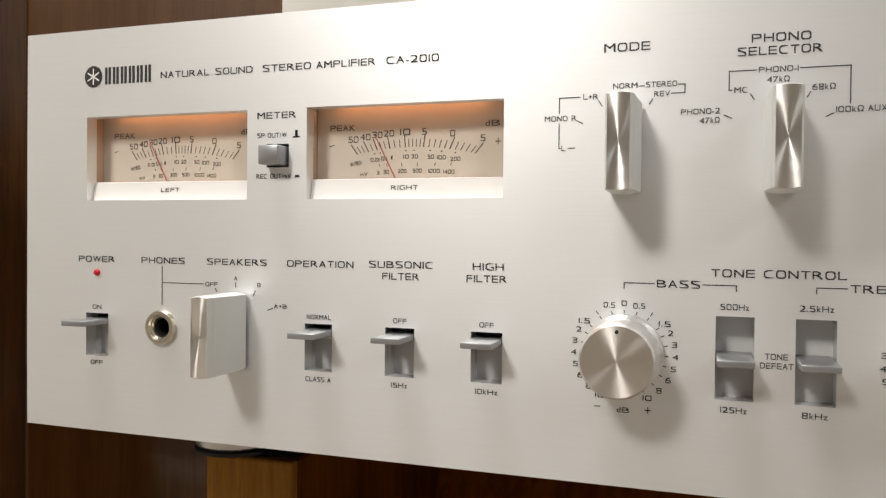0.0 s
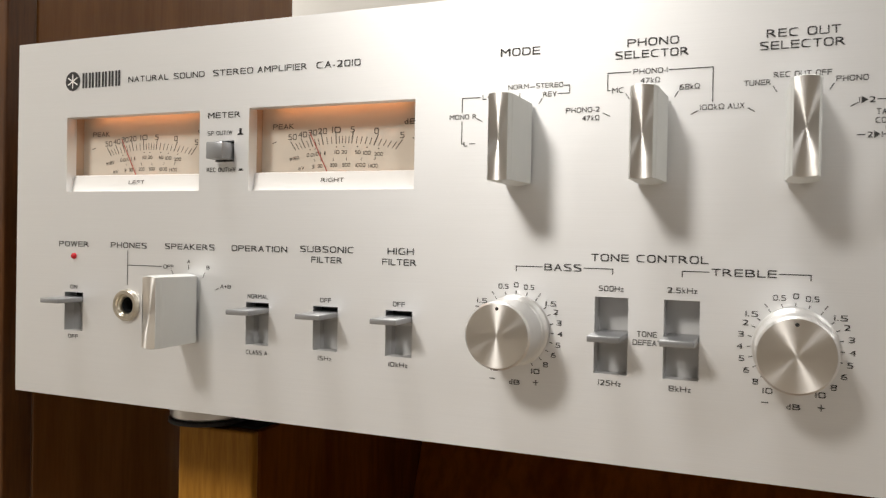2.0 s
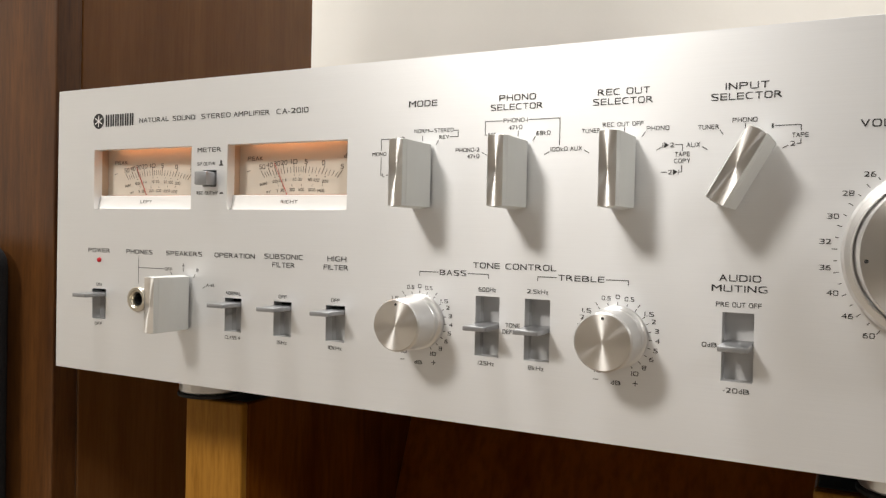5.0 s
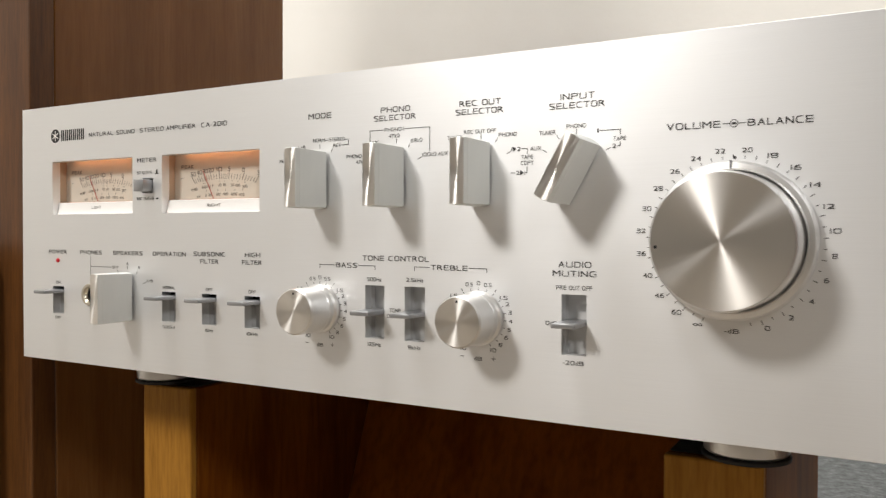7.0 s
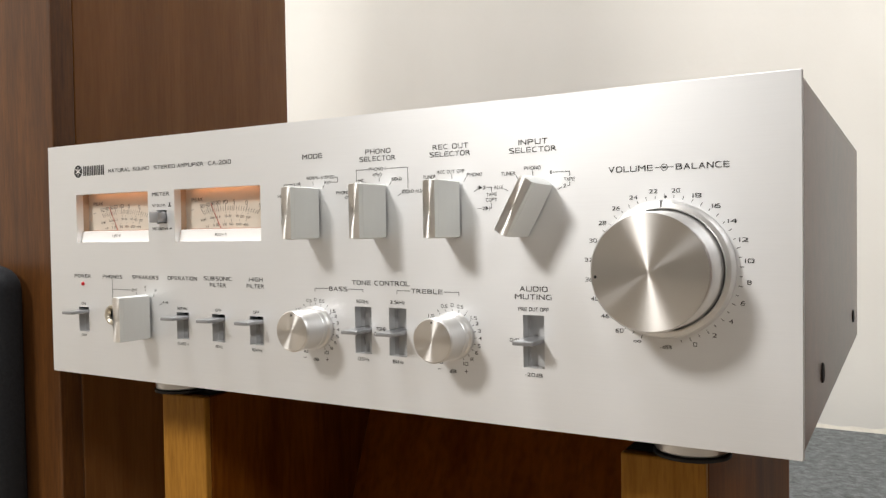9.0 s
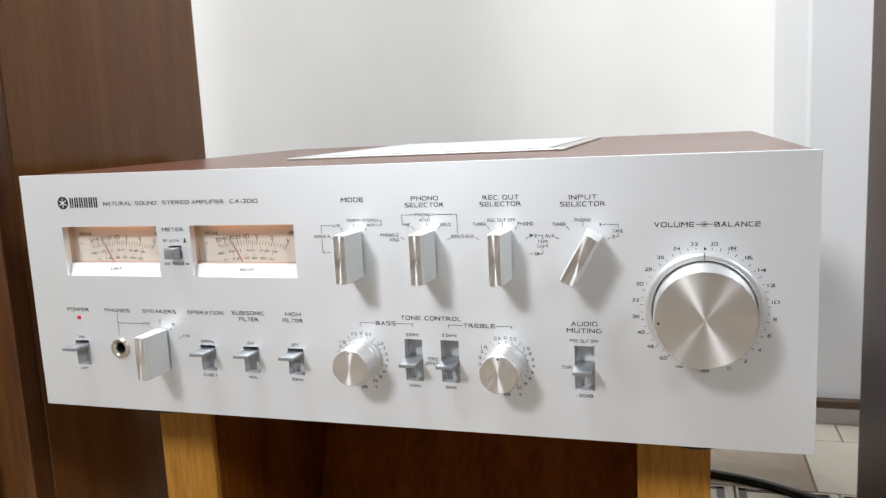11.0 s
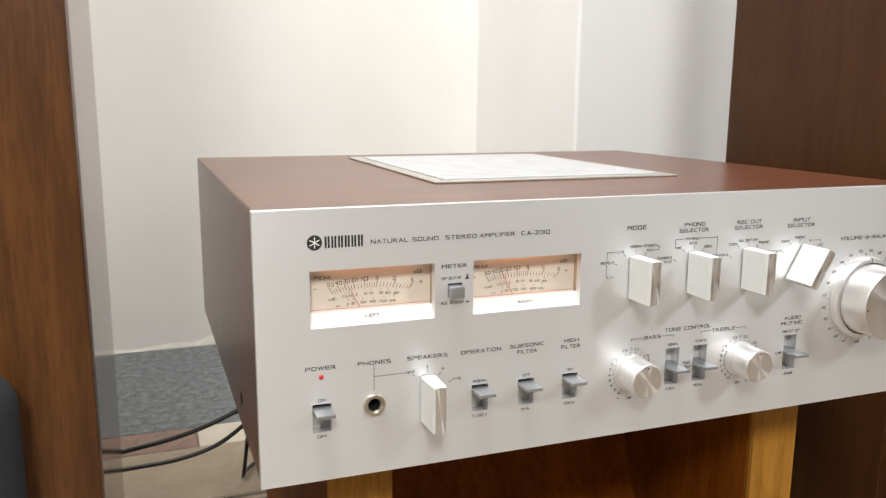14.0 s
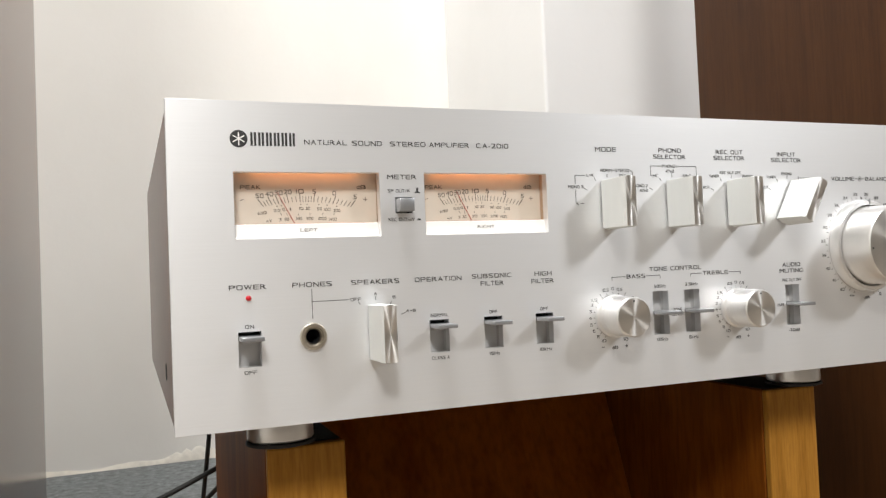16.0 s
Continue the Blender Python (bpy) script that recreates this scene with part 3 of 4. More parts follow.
for k in range(-11, 12):
    for half in (0, 0.5):
        a = radians((k + half) * 14.6)
        r1 = 30.9 if half == 0 else 30.4
        stroke([(VOLUME[0] + 29.6 * math.sin(a), VOLUME[1] + 29.6 * math.cos(a)), (VOLUME[0] + r1 * math.sin(a), VOLUME[1] + r1 * math.cos(a))], panel, 0.26)
lettering("-dB", VOLUME[0], VOLUME[1] - 32.2, 1.7, panel, 5)
bm = disc_y(0.6 * mm, -0.00014, 1, 16)
for v in bm.verts:
    v.co += Vector(((VOLUME[0] + 0.4) * mm, 0, (VOLUME[1] + 29.8) * mm))
part("index_dot", bm, M_INK, panel)


# meters
def meter(x0, x1, z0, z1, word):
    cx = (x0 + x1) / 2
    well = part("level_meter", tray((x0 - 1.2) * mm, (x1 + 1.2) * mm, 0.0051, 0.0125, (z0 - 1) * mm, (z1 + 5) * mm), M_WELL, amp,
                "recessed meter with cream card and warm lamp glow")
    part("dial_card", box((x0 - 1.0) * mm, (x1 + 1.0) * mm, 0.0100, 0.0115, (z0 + 1) * mm, (z1 + 4.6) * mm), M_DIAL, well, "cream printed dial card")
    bm = bmesh.new()
    prof = [(0.0030, (z0 - 0.9) * mm), (0.0030, (z0 + 0.3) * mm), (0.0042, (z0 + 6.7) * mm), (0.0048, (z0 + 7.1) * mm), (0.0099, (z0 + 7.2) * mm), (0.0099, (z0 - 0.9) * mm)]
    prof = [(y, max(z, (z0 + 0.02) * mm) if y < 0.0051 else z) for y, z in prof]
    l = [bm.verts.new(((x0 + 0.05) * mm, y, z)) for y, z in prof]
    r = [bm.verts.new(((x1 - 0.05) * mm, y, z)) for y, z in prof]
    bm.faces.new(l)
    bm.faces.new(list(reversed(r)))
    for k in range(len(prof)):
        j = (k + 1) % len(prof)
        bm.faces.new((l[k], l[j], r[j], r[k]))
    part("ledge", bm, M_LEDGE, well, "white sloping ledge")
    me = lettering(word, cx, z0 + 3.9, 1.6, well, 8 if word == "LEFT" else 9.5, 0.0, M_INK2)
    for v in me.data.vertices:      # lay the word on the slope
        v.co.y = 0.0030 + (v.co.z - (z0 + 0.3) * mm) * (0.0012 / (6.4 * mm)) - 0.00015
    yd = 0.0099

    def arc(u):
        return z0 + 21.4 - 2.4 * (u / 23.0) ** 2

    marks = [(-21.5, 1), (-20, 0), (-18.5, 0), (-17, 1), (-15.2, 0), (-13.5, 1), (-11.8, 0), (-10.2, 0), (-8.5, 1), (-6.5, 0), (-4.5, 0), (-2.5, 1), (-1.1, 0), (0.3, 0), (1.7, 0), (3.1, 0), (4.5, 1),
             (6.5, 0), (8.5, 0), (10.5, 0), (12.5, 0), (14.5, 1), (16.5, 0), (18.5, 0), (20.5, 0), (22.5, 0), (24, 1)]
    for u, big in marks:
        a = radians(-u / 23 * 38)
        ln = 3.9 if big else 2.5
        xb, zb = cx + u * 0.93, arc(u) - 3.4
        stroke([(xb, zb), (xb - math.sin(a) * ln, zb + math.cos(a) * ln)], well, 0.36 if big else 0.26, yd, M_INK2)
    for w, u in (("50", -21.5), ("40", -17), ("30", -12.6), ("20", -8.3), ("10", -2.4), ("5", 4.5), ("0", 14.4), ("5", 24.8)):
        lettering(w, cx + u, arc(u) + 1.6, 2.3, well, 3.7 if len(w) > 1 else 1.7, yd, M_INK2)
    lettering("PEAK", cx - 25.6, z0 + 25, 2.1, well, 9.4, yd, M_INK2)
    lettering("dB", cx + 28, z0 + 25, 2.1, well, 4.8, yd, M_INK2)
    stroke([(cx - 30.5, z0 + 18.7), (cx - 28.8, z0 + 19.2)], well, 0.3, yd, M_INK2)
    stroke([(cx + 29, z0 + 19), (cx + 30.8, z0 + 19)], well, 0.3, yd, M_INK2)
    stroke([(cx + 29.9, z0 + 18.1), (cx + 29.9, z0 + 19.9)], well, 0.3, yd, M_INK2)
    for w, u, wd in (("W/8\u03a9", -20.6, 4.4), ("0.01", -13.4, 3.2), ("0.1", -10, 2.2), ("1", -7.2, 0.5), ("10", -2.0, 1.9), ("20", 1.1, 2.2), ("50", 6.8, 2.2), ("100", 10.6, 3.0), ("200", 15.4, 3.4)):
        lettering(w, cx + u, z0 + 14.7 - 1.9 * (u / 20) ** 2, 1.4, well, wd, yd, M_INK2, turn=-u * 0.5 if u < -15 else 0)
    for w, u, wd in (("mV", -17.4, 2.6), ("3", -12.2, 1.0), ("30", -9.2, 2.0), ("200", -3.4, 3.0), ("500", 2.0, 3.2), ("1000", 8.0, 4.0), ("1400", 13.2, 3.8)):
        lettering(w, cx + u, z0 + 9.9 - 0.9 * (u / 17) ** 2, 1.4, well, wd, yd, M_INK2)
    for u in (-11.2, -8.6, -3.4, 2, 8, 13.4):
        stroke([(cx + u * 1.02, z0 + 11.5), (cx + u * 1.06, z0 + 12.4)], well, 0.22, yd, M_INK2)
    for u in (-13.6, -11.4, -2.2, 0.9, 6.6, 10.6, 15.4):
        stroke([(cx + u - 0.12, arc(u) - 4.7), (cx + u + 0.12, arc(u) - 4.7)], well, 0.34, yd, M_INK2)
    part("red_line", box((x0 + 0.3) * mm, (x1 - 0.3) * mm, 0.0096, 0.00985, (z0 + 7.25) * mm, (z0 + 7.55) * mm), M_REDLINE, well, "thin red line above the ledge")
    bm = bmesh.new()
    xa, za, xb, zb = cx - 5.6, z0 + 7.6, cx - 13.4, z0 + 22.5
    d = Vector((xb - xa, zb - za)).normalized()
    n = Vector((-d.y, d.x)) * 0.16
    q = [(xa + n.x, za + n.y), (xb + n.x * 0.6, zb + n.y * 0.6), (xb - n.x * 0.6, zb - n.y * 0.6), (xa - n.x, za - n.y)]
    f = bm.faces.new([bm.verts.new((a * mm, 0.0088, b * mm)) for a, b in q])
    ext = bmesh.ops.extrude_face_region(bm, geom=[f])["geom"]
    for v in ext:
        if isinstance(v, bmesh.types.BMVert):
            v.co.y += 0.0003
    part("needle", bm, M_NEEDLE, well, "thin red needle resting low on the scale")
    part("meter_lamp", box((cx - 27) * mm, (cx + 27) * mm, 0.0066, 0.0082, (z1 + 2.4) * mm, (z1 + 3.6) * mm, 0.0004, 1), M_BULB, well, "warm glowing lamp strip")


meter(*WINDOWS[0], "LEFT")
meter(*WINDOWS[1], "RIGHT")


# switches
def lever_switch(cx, cz, half, lever_z):
    slot = part("lever_switch", tray((cx - 5.4) * mm, (cx + 5.4) * mm, 0.0051, 0.0085, (cz - half - 0.4) * mm, (cz + half + 0.4) * mm), M_SLOT, amp, "grey flat lever in an upright slot")
    part("lever", box((cx - 4.9) * mm, (cx + 4.9) * mm, -0.0125, 0.0078, (lever_z - 0.95) * mm, (lever_z + 0.95) * mm, 0.0003, 2), M_GREY, slot, "grey satin metal lever", True)
    if half < 10:
        part("slot_gap", box((cx - 5.2) * mm, (cx + 5.2) * mm, 0.0062, 0.0084, (lever_z + 1.0) * mm, (cz + half + 0.3) * mm), M_DARK, slot, "black gap above the lever")
    part("lever_root", box((cx - 4.9) * mm, (cx + 4.9) * mm, 0.0070, 0.0083, (lever_z - 3.0) * mm, (lever_z + 0.8) * mm, 0.0003, 1), M_SLOT, slot)


for x, z in SLOTS_SHORT:
    lever_switch(x, z, 8, 41.2)
for x, z in SLOTS_LONG:
    lever_switch(x, z, 12, 40.2)
well = part("meter_button", tray(-127 * mm, -117 * mm, 0.0051, 0.009, 96.4 * mm, 105.6 * mm), M_DARK, amp, "square grey push button")
part("button_cap", box(-126.0 * mm, -118.4 * mm, -0.0062, 0.0085, 97.6 * mm, 104.0 * mm, 0.0005, 2), M_GREY, well, "grey satin button cap", True)

# phones jack and power lamp
jack = part("phones_jack", lathe_y([(6.3 * mm, 0.0), (6.3 * mm, -0.0012), (5.9 * mm, -0.0018), (4.6 * mm, -0.0018), (4.2 * mm, -0.0010), (3.9 * mm, -0.0010), (3.6 * mm, -0.0006), (3.2 * mm, 0.001), (3.2 * mm, 0.012)], 48, False), M_NICKEL, amp, "nickel ringed headphone socket", True)
jack.location = (-169 * mm, 0, 40 * mm)
bore = part("bore", lathe_y([(3.15 * mm, 0.0005), (3.15 * mm, 0.014)], 32), M_DARK, jack, "black socket bore")
led = part("power_lamp", lathe_y([(1.25 * mm, 0.0), (1.25 * mm, -0.0004), (1.0 * mm, -0.0009), (0.5 * mm, -0.0012)], 24), M_LED, amp, "lit red power lamp", True)
led.location = (-198 * mm, 0, 59.2 * mm)


# knobs
def bar_outline(half, radius, n=6):
    """A slice of a disc: straight flanks and rounded ends, as (x, z) pairs."""
    xs = [half * (-1 + 2 * k / n) for k in range(n + 1)]
    top = [(x, math.sqrt(radius ** 2 - x * x)) for x in xs]
    return top + [(x, -z) for x, z in reversed(top)]


def dish(x, z):
    return 0.5 * mm * max(0.0, 1 - math.hypot(x, z) / (9.0 * mm))


def selector_knob(cx, cz, turn):
    """Bar knob cut from a turned disc: wide at the panel, narrower in front, with a dished face."""
    D = 21.4 * mm
    bm = bmesh.new()
    rings = []
    for half, radius, y in ((4.5, 13.5, 0.7), (4.6, 13.6, 1.0), (3.85, 13.55, 19.0), (3.65, 13.5, 19.4), (3.2, 13.35, 21.25), (3.05, 13.2, 21.4)):
        rings.append([bm.verts.new((x * mm, -y * mm, z * mm)) for x, z in bar_outline(half, radius)])
    for a, b in zip(rings, rings[1:]):
        for k in range(len(a)):
            j = (k + 1) % len(a)
            bm.faces.new((a[k], a[j], b[j], b[k]))
    bm.faces.new(rings[0])
    knob = part("selector_knob", bm, M_KNOBSIDE, amp, "silver aluminium bar knob with a spun dished face")
    part("shaft", lathe_y([(3.6 * mm, 0.0003), (3.6 * mm, -0.0008)], 24), M_DARK, knob, "black shaft collar")
    fb = bmesh.new()
    rows = []
    for i in range(29):
        t = -1 + 2 * i / 28
        row = []
        for k in range(9):
            x = 3.05 * mm * (-1 + k / 4)
            z = t * math.sqrt((13.2 * mm) ** 2 - x * x)
            row.append(fb.verts.new((x, -D + dish(x, z) - 0.02 * mm, z)))
        rows.append(row)
    for a, b in zip(rows, rows[1:]):
        for k in range(8):
            fb.faces.new((a[k], a[k + 1], b[k + 1], b[k]))
    part("knob_face", fb, M_SPUN, knob, "spun aluminium face", True)
    knob.matrix_local = pose(cx * mm, -0.0003, cz * mm, 0, turn, 0)
    return knob


for cx, cz, turn in ((-137.9, 40.2, 0), (-5.2, 100.3, 0), (37.2, 100.3, 0), (79.1, 100.3, 0), (120.8, 100.3, 29)):
    selector_knob(cx, cz, turn)


def tone_knob(cx, cz):
    r = 10.6 * mm
    knob = part("tone_knob", lathe_y([(r + 0.9 * mm, -0.0002), (r + 0.9 * mm, -0.0026), (r + 0.3 * mm, -0.0034), (r + 0.15 * mm, -0.0036), (r + 0.1 * mm, -0.0062), (r - 0.1 * mm, -0.0064), (r - 0.1 * mm, -0.0070), (r + 0.1 * mm, -0.0072), (r - 0.1 * mm, -0.0186), (r - 0.7 * mm, -0.0194)], 64, True), M_TURNED, amp, "turned aluminium tone knob", True)
    part("knob_face", disc_y(r - 0.75 * mm, -0.01952, 6, 64), M_SPUN, knob, "spun aluminium face")
    bm = disc_y(0.55 * mm, -0.0196, 1, 14)
    for v in bm.verts:
        v.co.z += 8.3 * mm
    part("pointer_dot", bm, M_INK, knob)
    knob.location = (cx * mm, 0, cz * mm)


tone_knob(*BASS)
tone_knob(*TREBLE)
balance = part("balance_ring", lathe_y([(28.3 * mm, -0.0002), (28.3 * mm, -0.0042), (27.3 * mm, -0.0060), (25.6 * mm, -0.0064), (25.0 * mm, -0.0058), (25.0 * mm, -0.0004)], 96, False), M_TURNED, amp, "turned aluminium balance ring round the volume knob", True)
balance.location = (VOLUME[0] * mm, 0, VOLUME[1] * mm)
part("pointer_notch", box(-0.35 * mm, 0.35 * mm, -0.0066, -0.0005, 25.3 * mm, 28.36 * mm), M_GREY, balance)
volume = part("volume_knob", lathe_y([(24.3 * mm, -0.0004), (24.3 * mm, -0.0060), (23.9 * mm, -0.0066), (23.7 * mm, -0.0240), (23.0 * mm, -0.0250)], 96, True), M_TURNED, amp, "large turned aluminium volume knob", True)
volume.location = (VOLUME[0] * mm, 0, VOLUME[1] * mm)
part("knob_face", disc_y(22.9 * mm, -0.02515, 8, 96), M_SPUN, volume, "spun aluminium face")
bm = disc_y(0.6 * mm, -0.02525, 1, 16)
for v in bm.verts:
    v.co += Vector((-21.2 * mm, 0, -2.0 * mm))
part("pointer_dot", bm, M_INK, volume)

# wooden case, grille, feet
CW, CD, CT = 0.2307, 0.391, 0.1492
bm = bmesh.new()
outline = [(-CW, 0.001), (-CW, CT - 0.0012), (-CW + 0.0004, CT - 0.0004), (-CW + 0.0012, CT), (CW - 0.0012, CT), (CW - 0.0004, CT - 0.0004), (CW, CT - 0.0012), (CW, 0.001),
           (CW - 0.012, 0.001), (CW - 0.012, CT - 0.012), (-CW + 0.012, CT - 0.012), (-CW + 0.012, 0.001)]
ends = [[bm.verts.new((x - (0.0025 if y > 0.1 and x < 0 else 0), y, z)) for x, z in outline] for y in (0.0051, CD)]
for k in range(len(outline)):
    j = (k + 1) % len(outline)
    bm.faces.new((ends[0][k], ends[0][j], ends[1][j], ends[1][k]))
for e in ends:
    bm.faces.new(e)
case = part("case", bm, M_CASE, amp, "reddish brown walnut veneered case")
part("back_panel", box(-CW + 0.0122, CW - 0.0122, CD - 0.012, CD - 0.002, 0.002, CT - 0.0122), M_DARK, case, "black metal back panel")
part("base_panel", box(-CW + 0.0122, CW - 0.0122, 0.0052, CD - 0.0122, 0.002, 0.004), M_DARK, case, "black metal base panel")
GX, GY0, GY1, ZT = 0.0975, 0.102, 0.345, 0.1492
bm = bmesh.new()
for a in ((-GX, GX, GY0, GY0 + 0.010), (-GX, GX, GY1 - 0.010, GY1), (-GX, -GX + 0.010, GY0 + 0.010, GY1 - 0.010), (GX - 0.010, GX, GY0 + 0.010, GY1 - 0.010)):
    box(*a, ZT, ZT + 0.0014, 0.0004, 1, bm)
grille = part("vent_grille", bm, M_GFRAME, amp, "champagne metal frame of the top vent")
part("vent_floor", box(-GX + 0.010, GX - 0.010, GY0 + 0.010, GY1 - 0.010, ZT + 0.0001, ZT + 0.0003), M_DARK, grille)
count = 21
step = (GY1 - GY0 - 0.020) / count
for k in range(count):
    y = GY0 + 0.010 + step * (k + 0.5)
    part("vent_slat", box(-GX + 0.0105, GX - 0.0105, y - step * 0.32, y + step * 0.32, ZT + 0.0004, ZT + 0.0022, 0.0005, 1), M_GRILLE, grille)
for x in (-0.2308, 0.2308):
    for y, z in ((0.086, 0.020), (0.330, 0.022)):
        bm = lathe_y([(0.0048, 0.0), (0.0048, -0.0004), (0.0040, -0.0009), (0.0015, -0.0007)], 24)
        for v in bm.verts:
            v.co = (v.co.y if x < 0 else -v.co.y, v.co.x, v.co.z)
        s = part("case_screw", bm, M_RUBBER, amp, "small black screw")
        s.location = (x, y, z)
for x in (-0.176, 0.176):
    for y in (0.060, 0.300):
        foot = part("foot", lathe_z([(0.0168, -0.0166), (0.0174, -0.0158), (0.0172, -0.0005), (0.0168, 0.0008)], 48), M_TURNED, amp, "round turned aluminium foot", True)
        foot.location = (x, y, 0)
        part("rubber_pad", lathe_z([(0.0168, -0.0192), (0.0182, -0.0188), (0.0182, -0.0174), (0.0174, -0.0168)], 40), M_RUBBER, foot, "black rubber pad")

# ---- the stand ----
stand = thing("amplifier_stand", 0, 0.05, 0, "open-fronted wooden stand with pale oak front edges", "stand")
for s in (-1, 1):
    xa, xb = (-0.1850, -0.1435) if s < 0 else (0.1435, 0.1845)
    side = part("side_board", box(xa, xb, 0.006, 0.300, 0, 0.2000, 0.001, 1), M_STAND, stand, "amber brown side board")
    part("front_edge", box(xa, xb, 0.0, 0.0055, 0, 0.2000, 0.0012, 2), M_OAK, side, "pale yellow oak edging")
    part("rubber_strip", box(xa + 0.0015, xb - 0.0015, 0.006, 0.298, 0.2001, 0.2008, 0.0002, 1), M_RUBBER, side, "black rubber strip")
bm = box(-0.1432, 0.1432, 0.128, 0.140, 0.0285, 0.180, 0.0008, 1)
for v in bm.verts:          # the board leans back
    v.co.y += 0.40 * v.co.z
part("back_board", bm, M_BACK, stand, "amber brown back board leaning backwards")
part("bottom_board", box(-0.1432, 0.1432, 0.010, 0.160, 0.012, 0.028, 0.0008, 1), M_STAND, stand)


# ---- loudspeakers ----
def loudspeaker(x0, x1, back, label, veneer):
    """A cabinet of boards: its front stands at y = 0.057."""
    ob = thing("loudspeaker", (x0 + x1) / 2, 0.19, 0, label, "loudspeaker", "pair of loudspeakers")
    c, f, b, h, t = (x0 + x1) / 2, 0.057 - 0.19, back - 0.19, 1.15, 0.02
    for xa, xb in ((x0 - c, x0 - c + t), (x1 - c - t, x1 - c)):
        part("side_panel", box(xa, xb, f + 0.02, b, 0, h, 0.0006, 1), veneer, ob, "walnut side toned for the light on its cabinet")
    part("front_panel", box(x0 - c, x1 - c, f, f + 0.0197, 0, h, 0.0012, 2), M_SPKWOOD, ob, "walnut veneered front board")
    part("top_panel", box(x0 - c + t, x1 - c - t, f + 0.02, b - 0.016, h - t, h - 0.001, 0.0008, 1), M_SPKWOOD, ob)
    part("back_panel", box(x0 - c + t, x1 - c - t, b - 0.016, b - 0.001, 0.002, h - 0.002, 0.0008, 1), M_SPKWOOD, ob)
    return ob


left_spk = loudspeaker(-0.70, -0.314, 0.335, "tall walnut loudspeaker with a charcoal padded grille", M_SIDE_LIT)
grl = part("padded_grille", box(-0.16, 0.158, -0.175, -0.1312, 0.03, 0.288, 0.02, 5), M_CLOTH, left_spk, "charcoal cloth padded grille", True)
left_spk.rotation_euler.z = radians(0.5)
# same cabinet as the left; its shade is put into the side colour
right_spk = loudspeaker(0.311, 0.70, 0.306, "tall walnut loudspeaker beside the amplifier, sides coloured darker for shade", M_SIDE_SHADED)

# ---- cables ----
tube("power_cable", [(-0.12, 0.36, 0.26), (-0.14, 0.40, 0.15), (-0.165, 0.42, 0.116), (-0.19, 0.42, 0.107), (-0.229, 0.42, 0.089), (-0.27, 0.42, 0.078), (-0.31, 0.42, 0.073), (-0.40, 0.42, 0.06), (-0.55, 0.42, 0.004), (-0.65, 0.42, 0.004)], 0.0025, M_CABLE, "black power cable drooping from behind the amplifier", "cable")
tube("signal_cable", [(-0.11, 0.36, 0.27), (-0.13, 0.43, 0.15), (-0.160, 0.46, 0.096), (-0.185, 0.46, 0.074), (-0.2, 0.46, 0.062), (-0.227, 0.46, 0.043), (-0.28, 0.46, 0.034), (-0.32, 0.46, 0.036), (-0.42, 0.45, 0.03), (-0.6, 0.44, 0.004)], 0.0025, M_CABLE, "black signal cable sagging low above the tiles", "cable")
tube("speaker_cable", [(-0.17, 0.36, 0.262), (-0.178, 0.42, 0.21), (-0.182, 0.43, 0.15), (-0.190, 0.43, 0.09), (-0.196, 0.43, 0.04), (-0.20, 0.44, 0.004), (-0.19, 0.50, 0.004), (-0.12, 0.54, 0.004)], 0.0022, M_CABLE, "thin black speaker cable hanging straight to the floor", "cable")
tube("floor_cable", [(0.12, 0.46, 0.004), (0.19, 0.452, 0.004), (0.24, 0.440, 0.004), (0.28, 0.415, 0.004), (0.33, 0.385, 0.004), (0.42, 0.37, 0.004)], 0.0045, M_CABLE, "thick black cable lying on the patterned tiles", "cable")

# ---- floor pieces ----
floor_ob = bpy.data.objects["floor"]


def floor_piece(name, x0, x1, y0, y1, material, top=0.0):
    return part(name, box(x0 + 0.001, x1 - 0.001, y0 + 0.001, y1 - 0.001, -0.0059, top, 0.0006, 1), material, floor_ob)


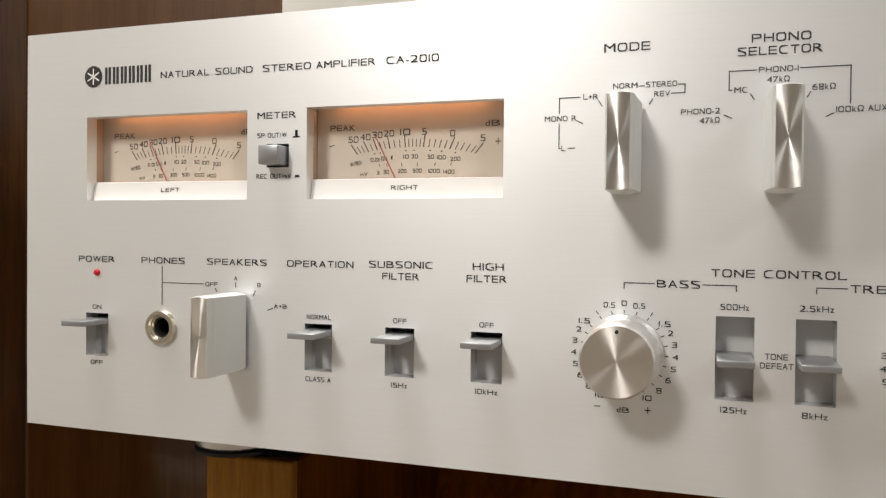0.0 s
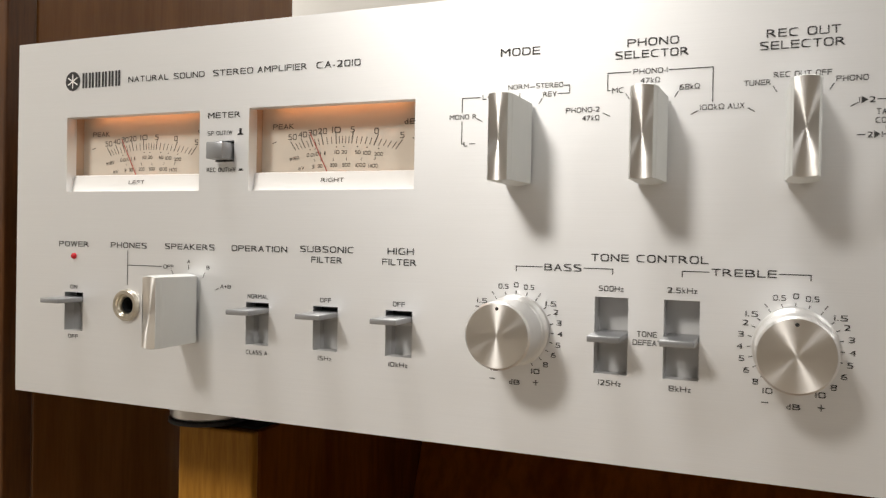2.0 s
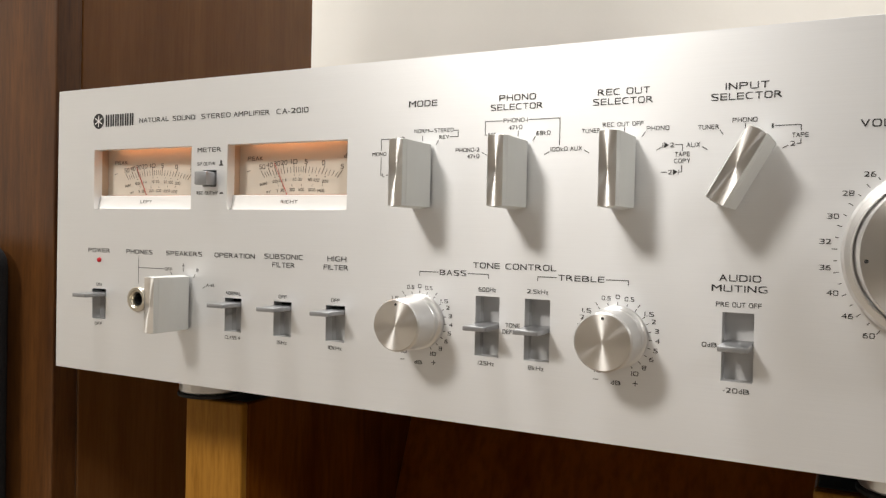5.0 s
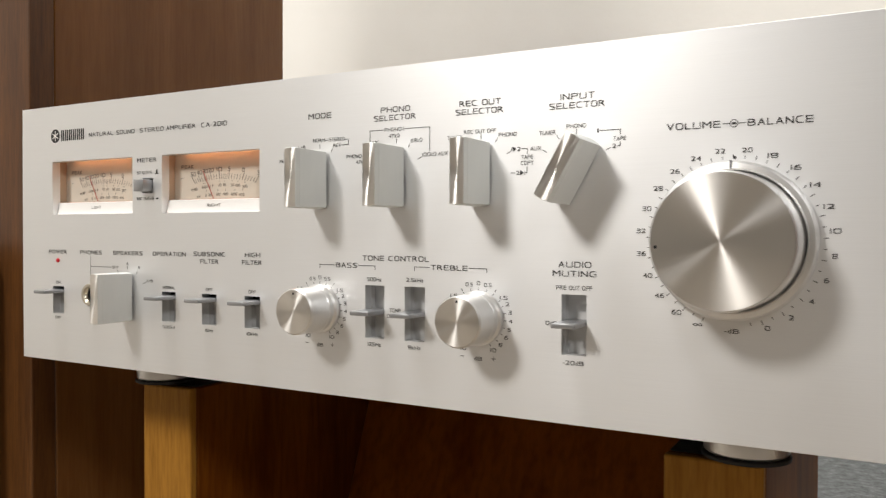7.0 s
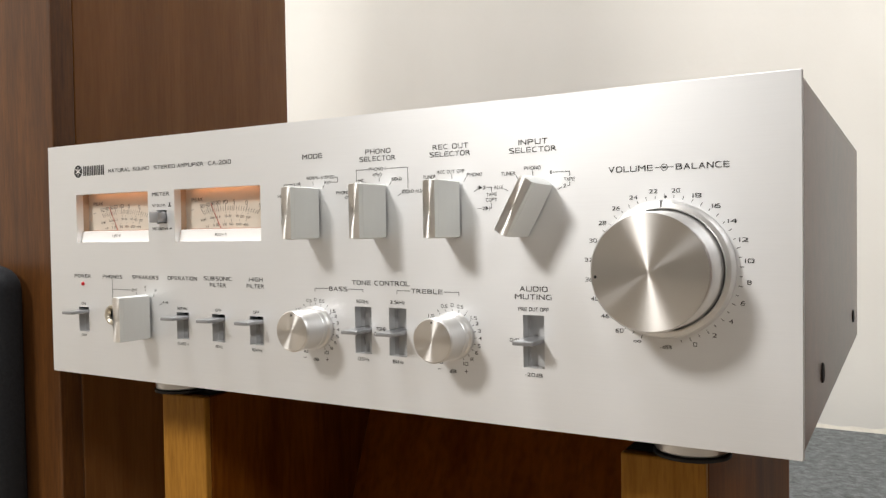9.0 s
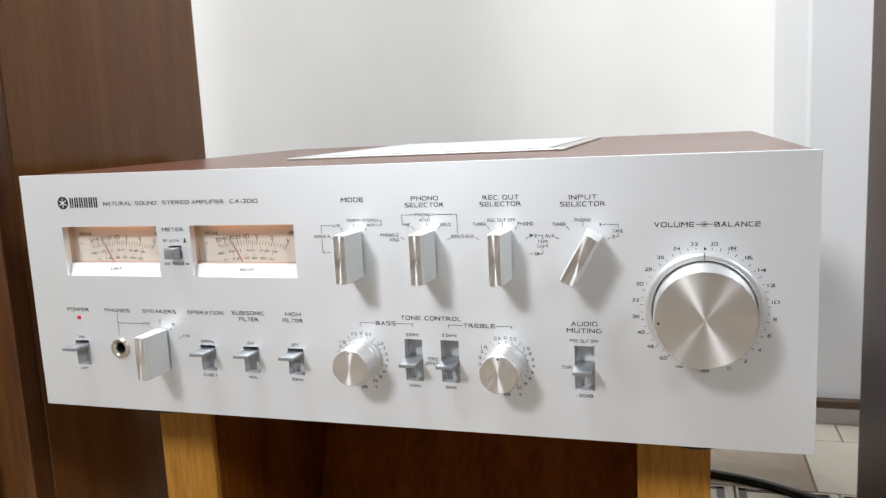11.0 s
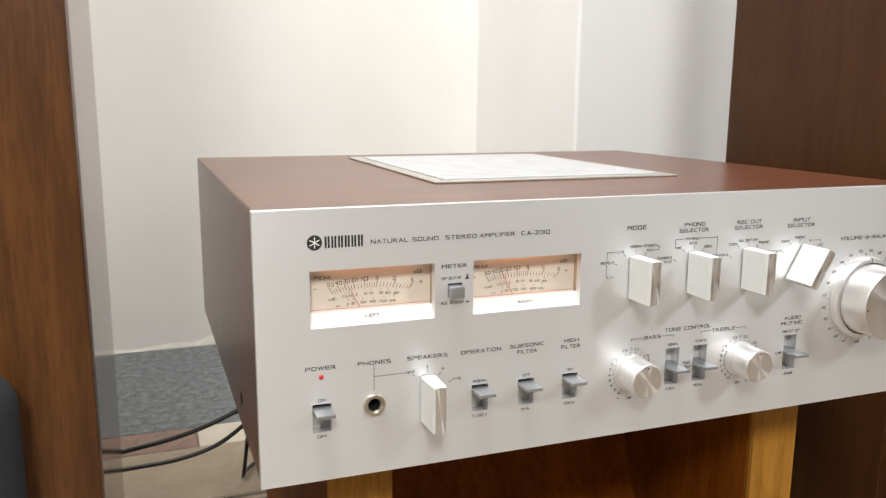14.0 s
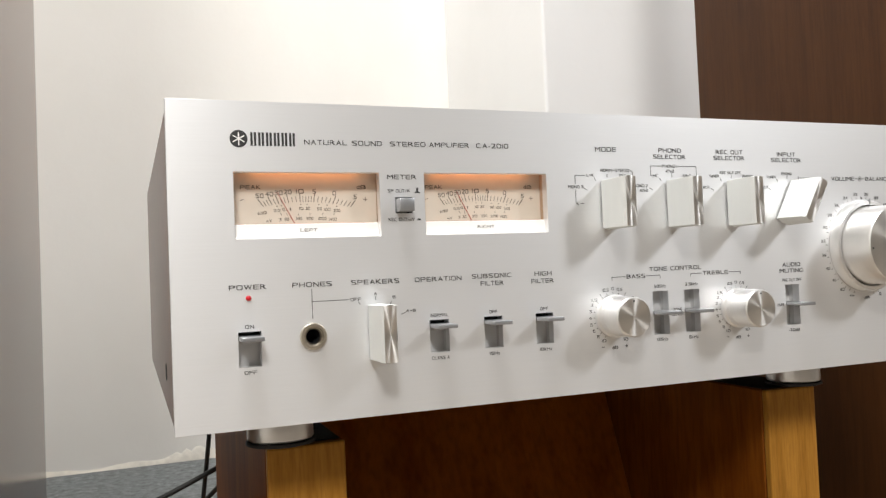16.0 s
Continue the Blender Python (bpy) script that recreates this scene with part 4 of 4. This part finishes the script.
for k in range(9):
    floor_piece("granite_slab", -1.7 + 0.4 * k, -1.3 + 0.4 * k, 0.637, WALL_Y, M_GRANITE)
for k in range(12):
    floor_piece("stone_tile", -1.7 + 0.2925 * k, -1.4075 + 0.2925 * k, 0.572, 0.637, M_RED if k < 5 else M_CREAM)
for k in range(9):
    floor_piece("floor_tile", -1.7 + 0.4 * k, -1.3 + 0.4 * k, 0.432, 0.572, M_TILE if k < 5 else M_CREAM)


def key_tile(x0, y0, w, d, flip):
    t = floor_piece("border_tile", x0, x0 + w, y0, y0 + d, M_CREAM if flip else M_TILE)
    s = d / 7.0
    n = max(1, int(w / (s * 7)))
    for i in range(n):
        ox = x0 + w * i / n
        u = w / n / 7.0
        for pts in ([(0.5, 0.7), (0.5, 6.3), (6.0, 6.3), (6.0, 1.7), (2.2, 1.7), (2.2, 4.8), (4.4, 4.8), (4.4, 3.2)], [(0.5, 0.5), (6.8, 0.5)]):
            bm = bmesh.new()
            for (xa, ya), (xb, yb) in zip(pts, pts[1:]):
                ax, bx = sorted((xa, xb))
                ay, by = sorted((ya, yb))
                box(ox + (ax - 0.27) * u, ox + (bx + 0.27) * u, y0 + (ay - 0.24) * s, y0 + (by + 0.24) * s, 0.0001, 0.0006, 0, 1, bm)
            part("key_inlay", bm, M_KEY, t)


for k in range(18):
    key_tile(-1.3 + 0.072 * k, 0.370, 0.072, 0.062, False)
for k in range(8):
    key_tile(0.02 + 0.1 * k, 0.348, 0.1, 0.084, True)
floor_piece("border_strip", 0.0, 0.9, 0.326, 0.347, M_CREAM)
for k in range(9):
    part("key_inlay", box(0.02 + 0.1 * k - 0.02, 0.02 + 0.1 * k + 0.045, 0.3275, 0.3335, 0.0001, 0.0006), M_KEY, floor_ob)
for k in range(8):
    key_tile(0.02 + 0.1 * k, 0.23, 0.1, 0.095, True)
# unseen rows nearer the viewer use the darkened tile, to cut floor bounce
for j in range(8):
    for k in range(9):
        y1 = (0.369 if k < 4 else 0.229) - 0.4 * j
        floor_piece("floor_tile", -1.7 + 0.4 * k, -1.3 + 0.4 * k, max(-2.7, y1 - 0.4), y1, M_TILE if j == 0 else M_TILE_DIM)
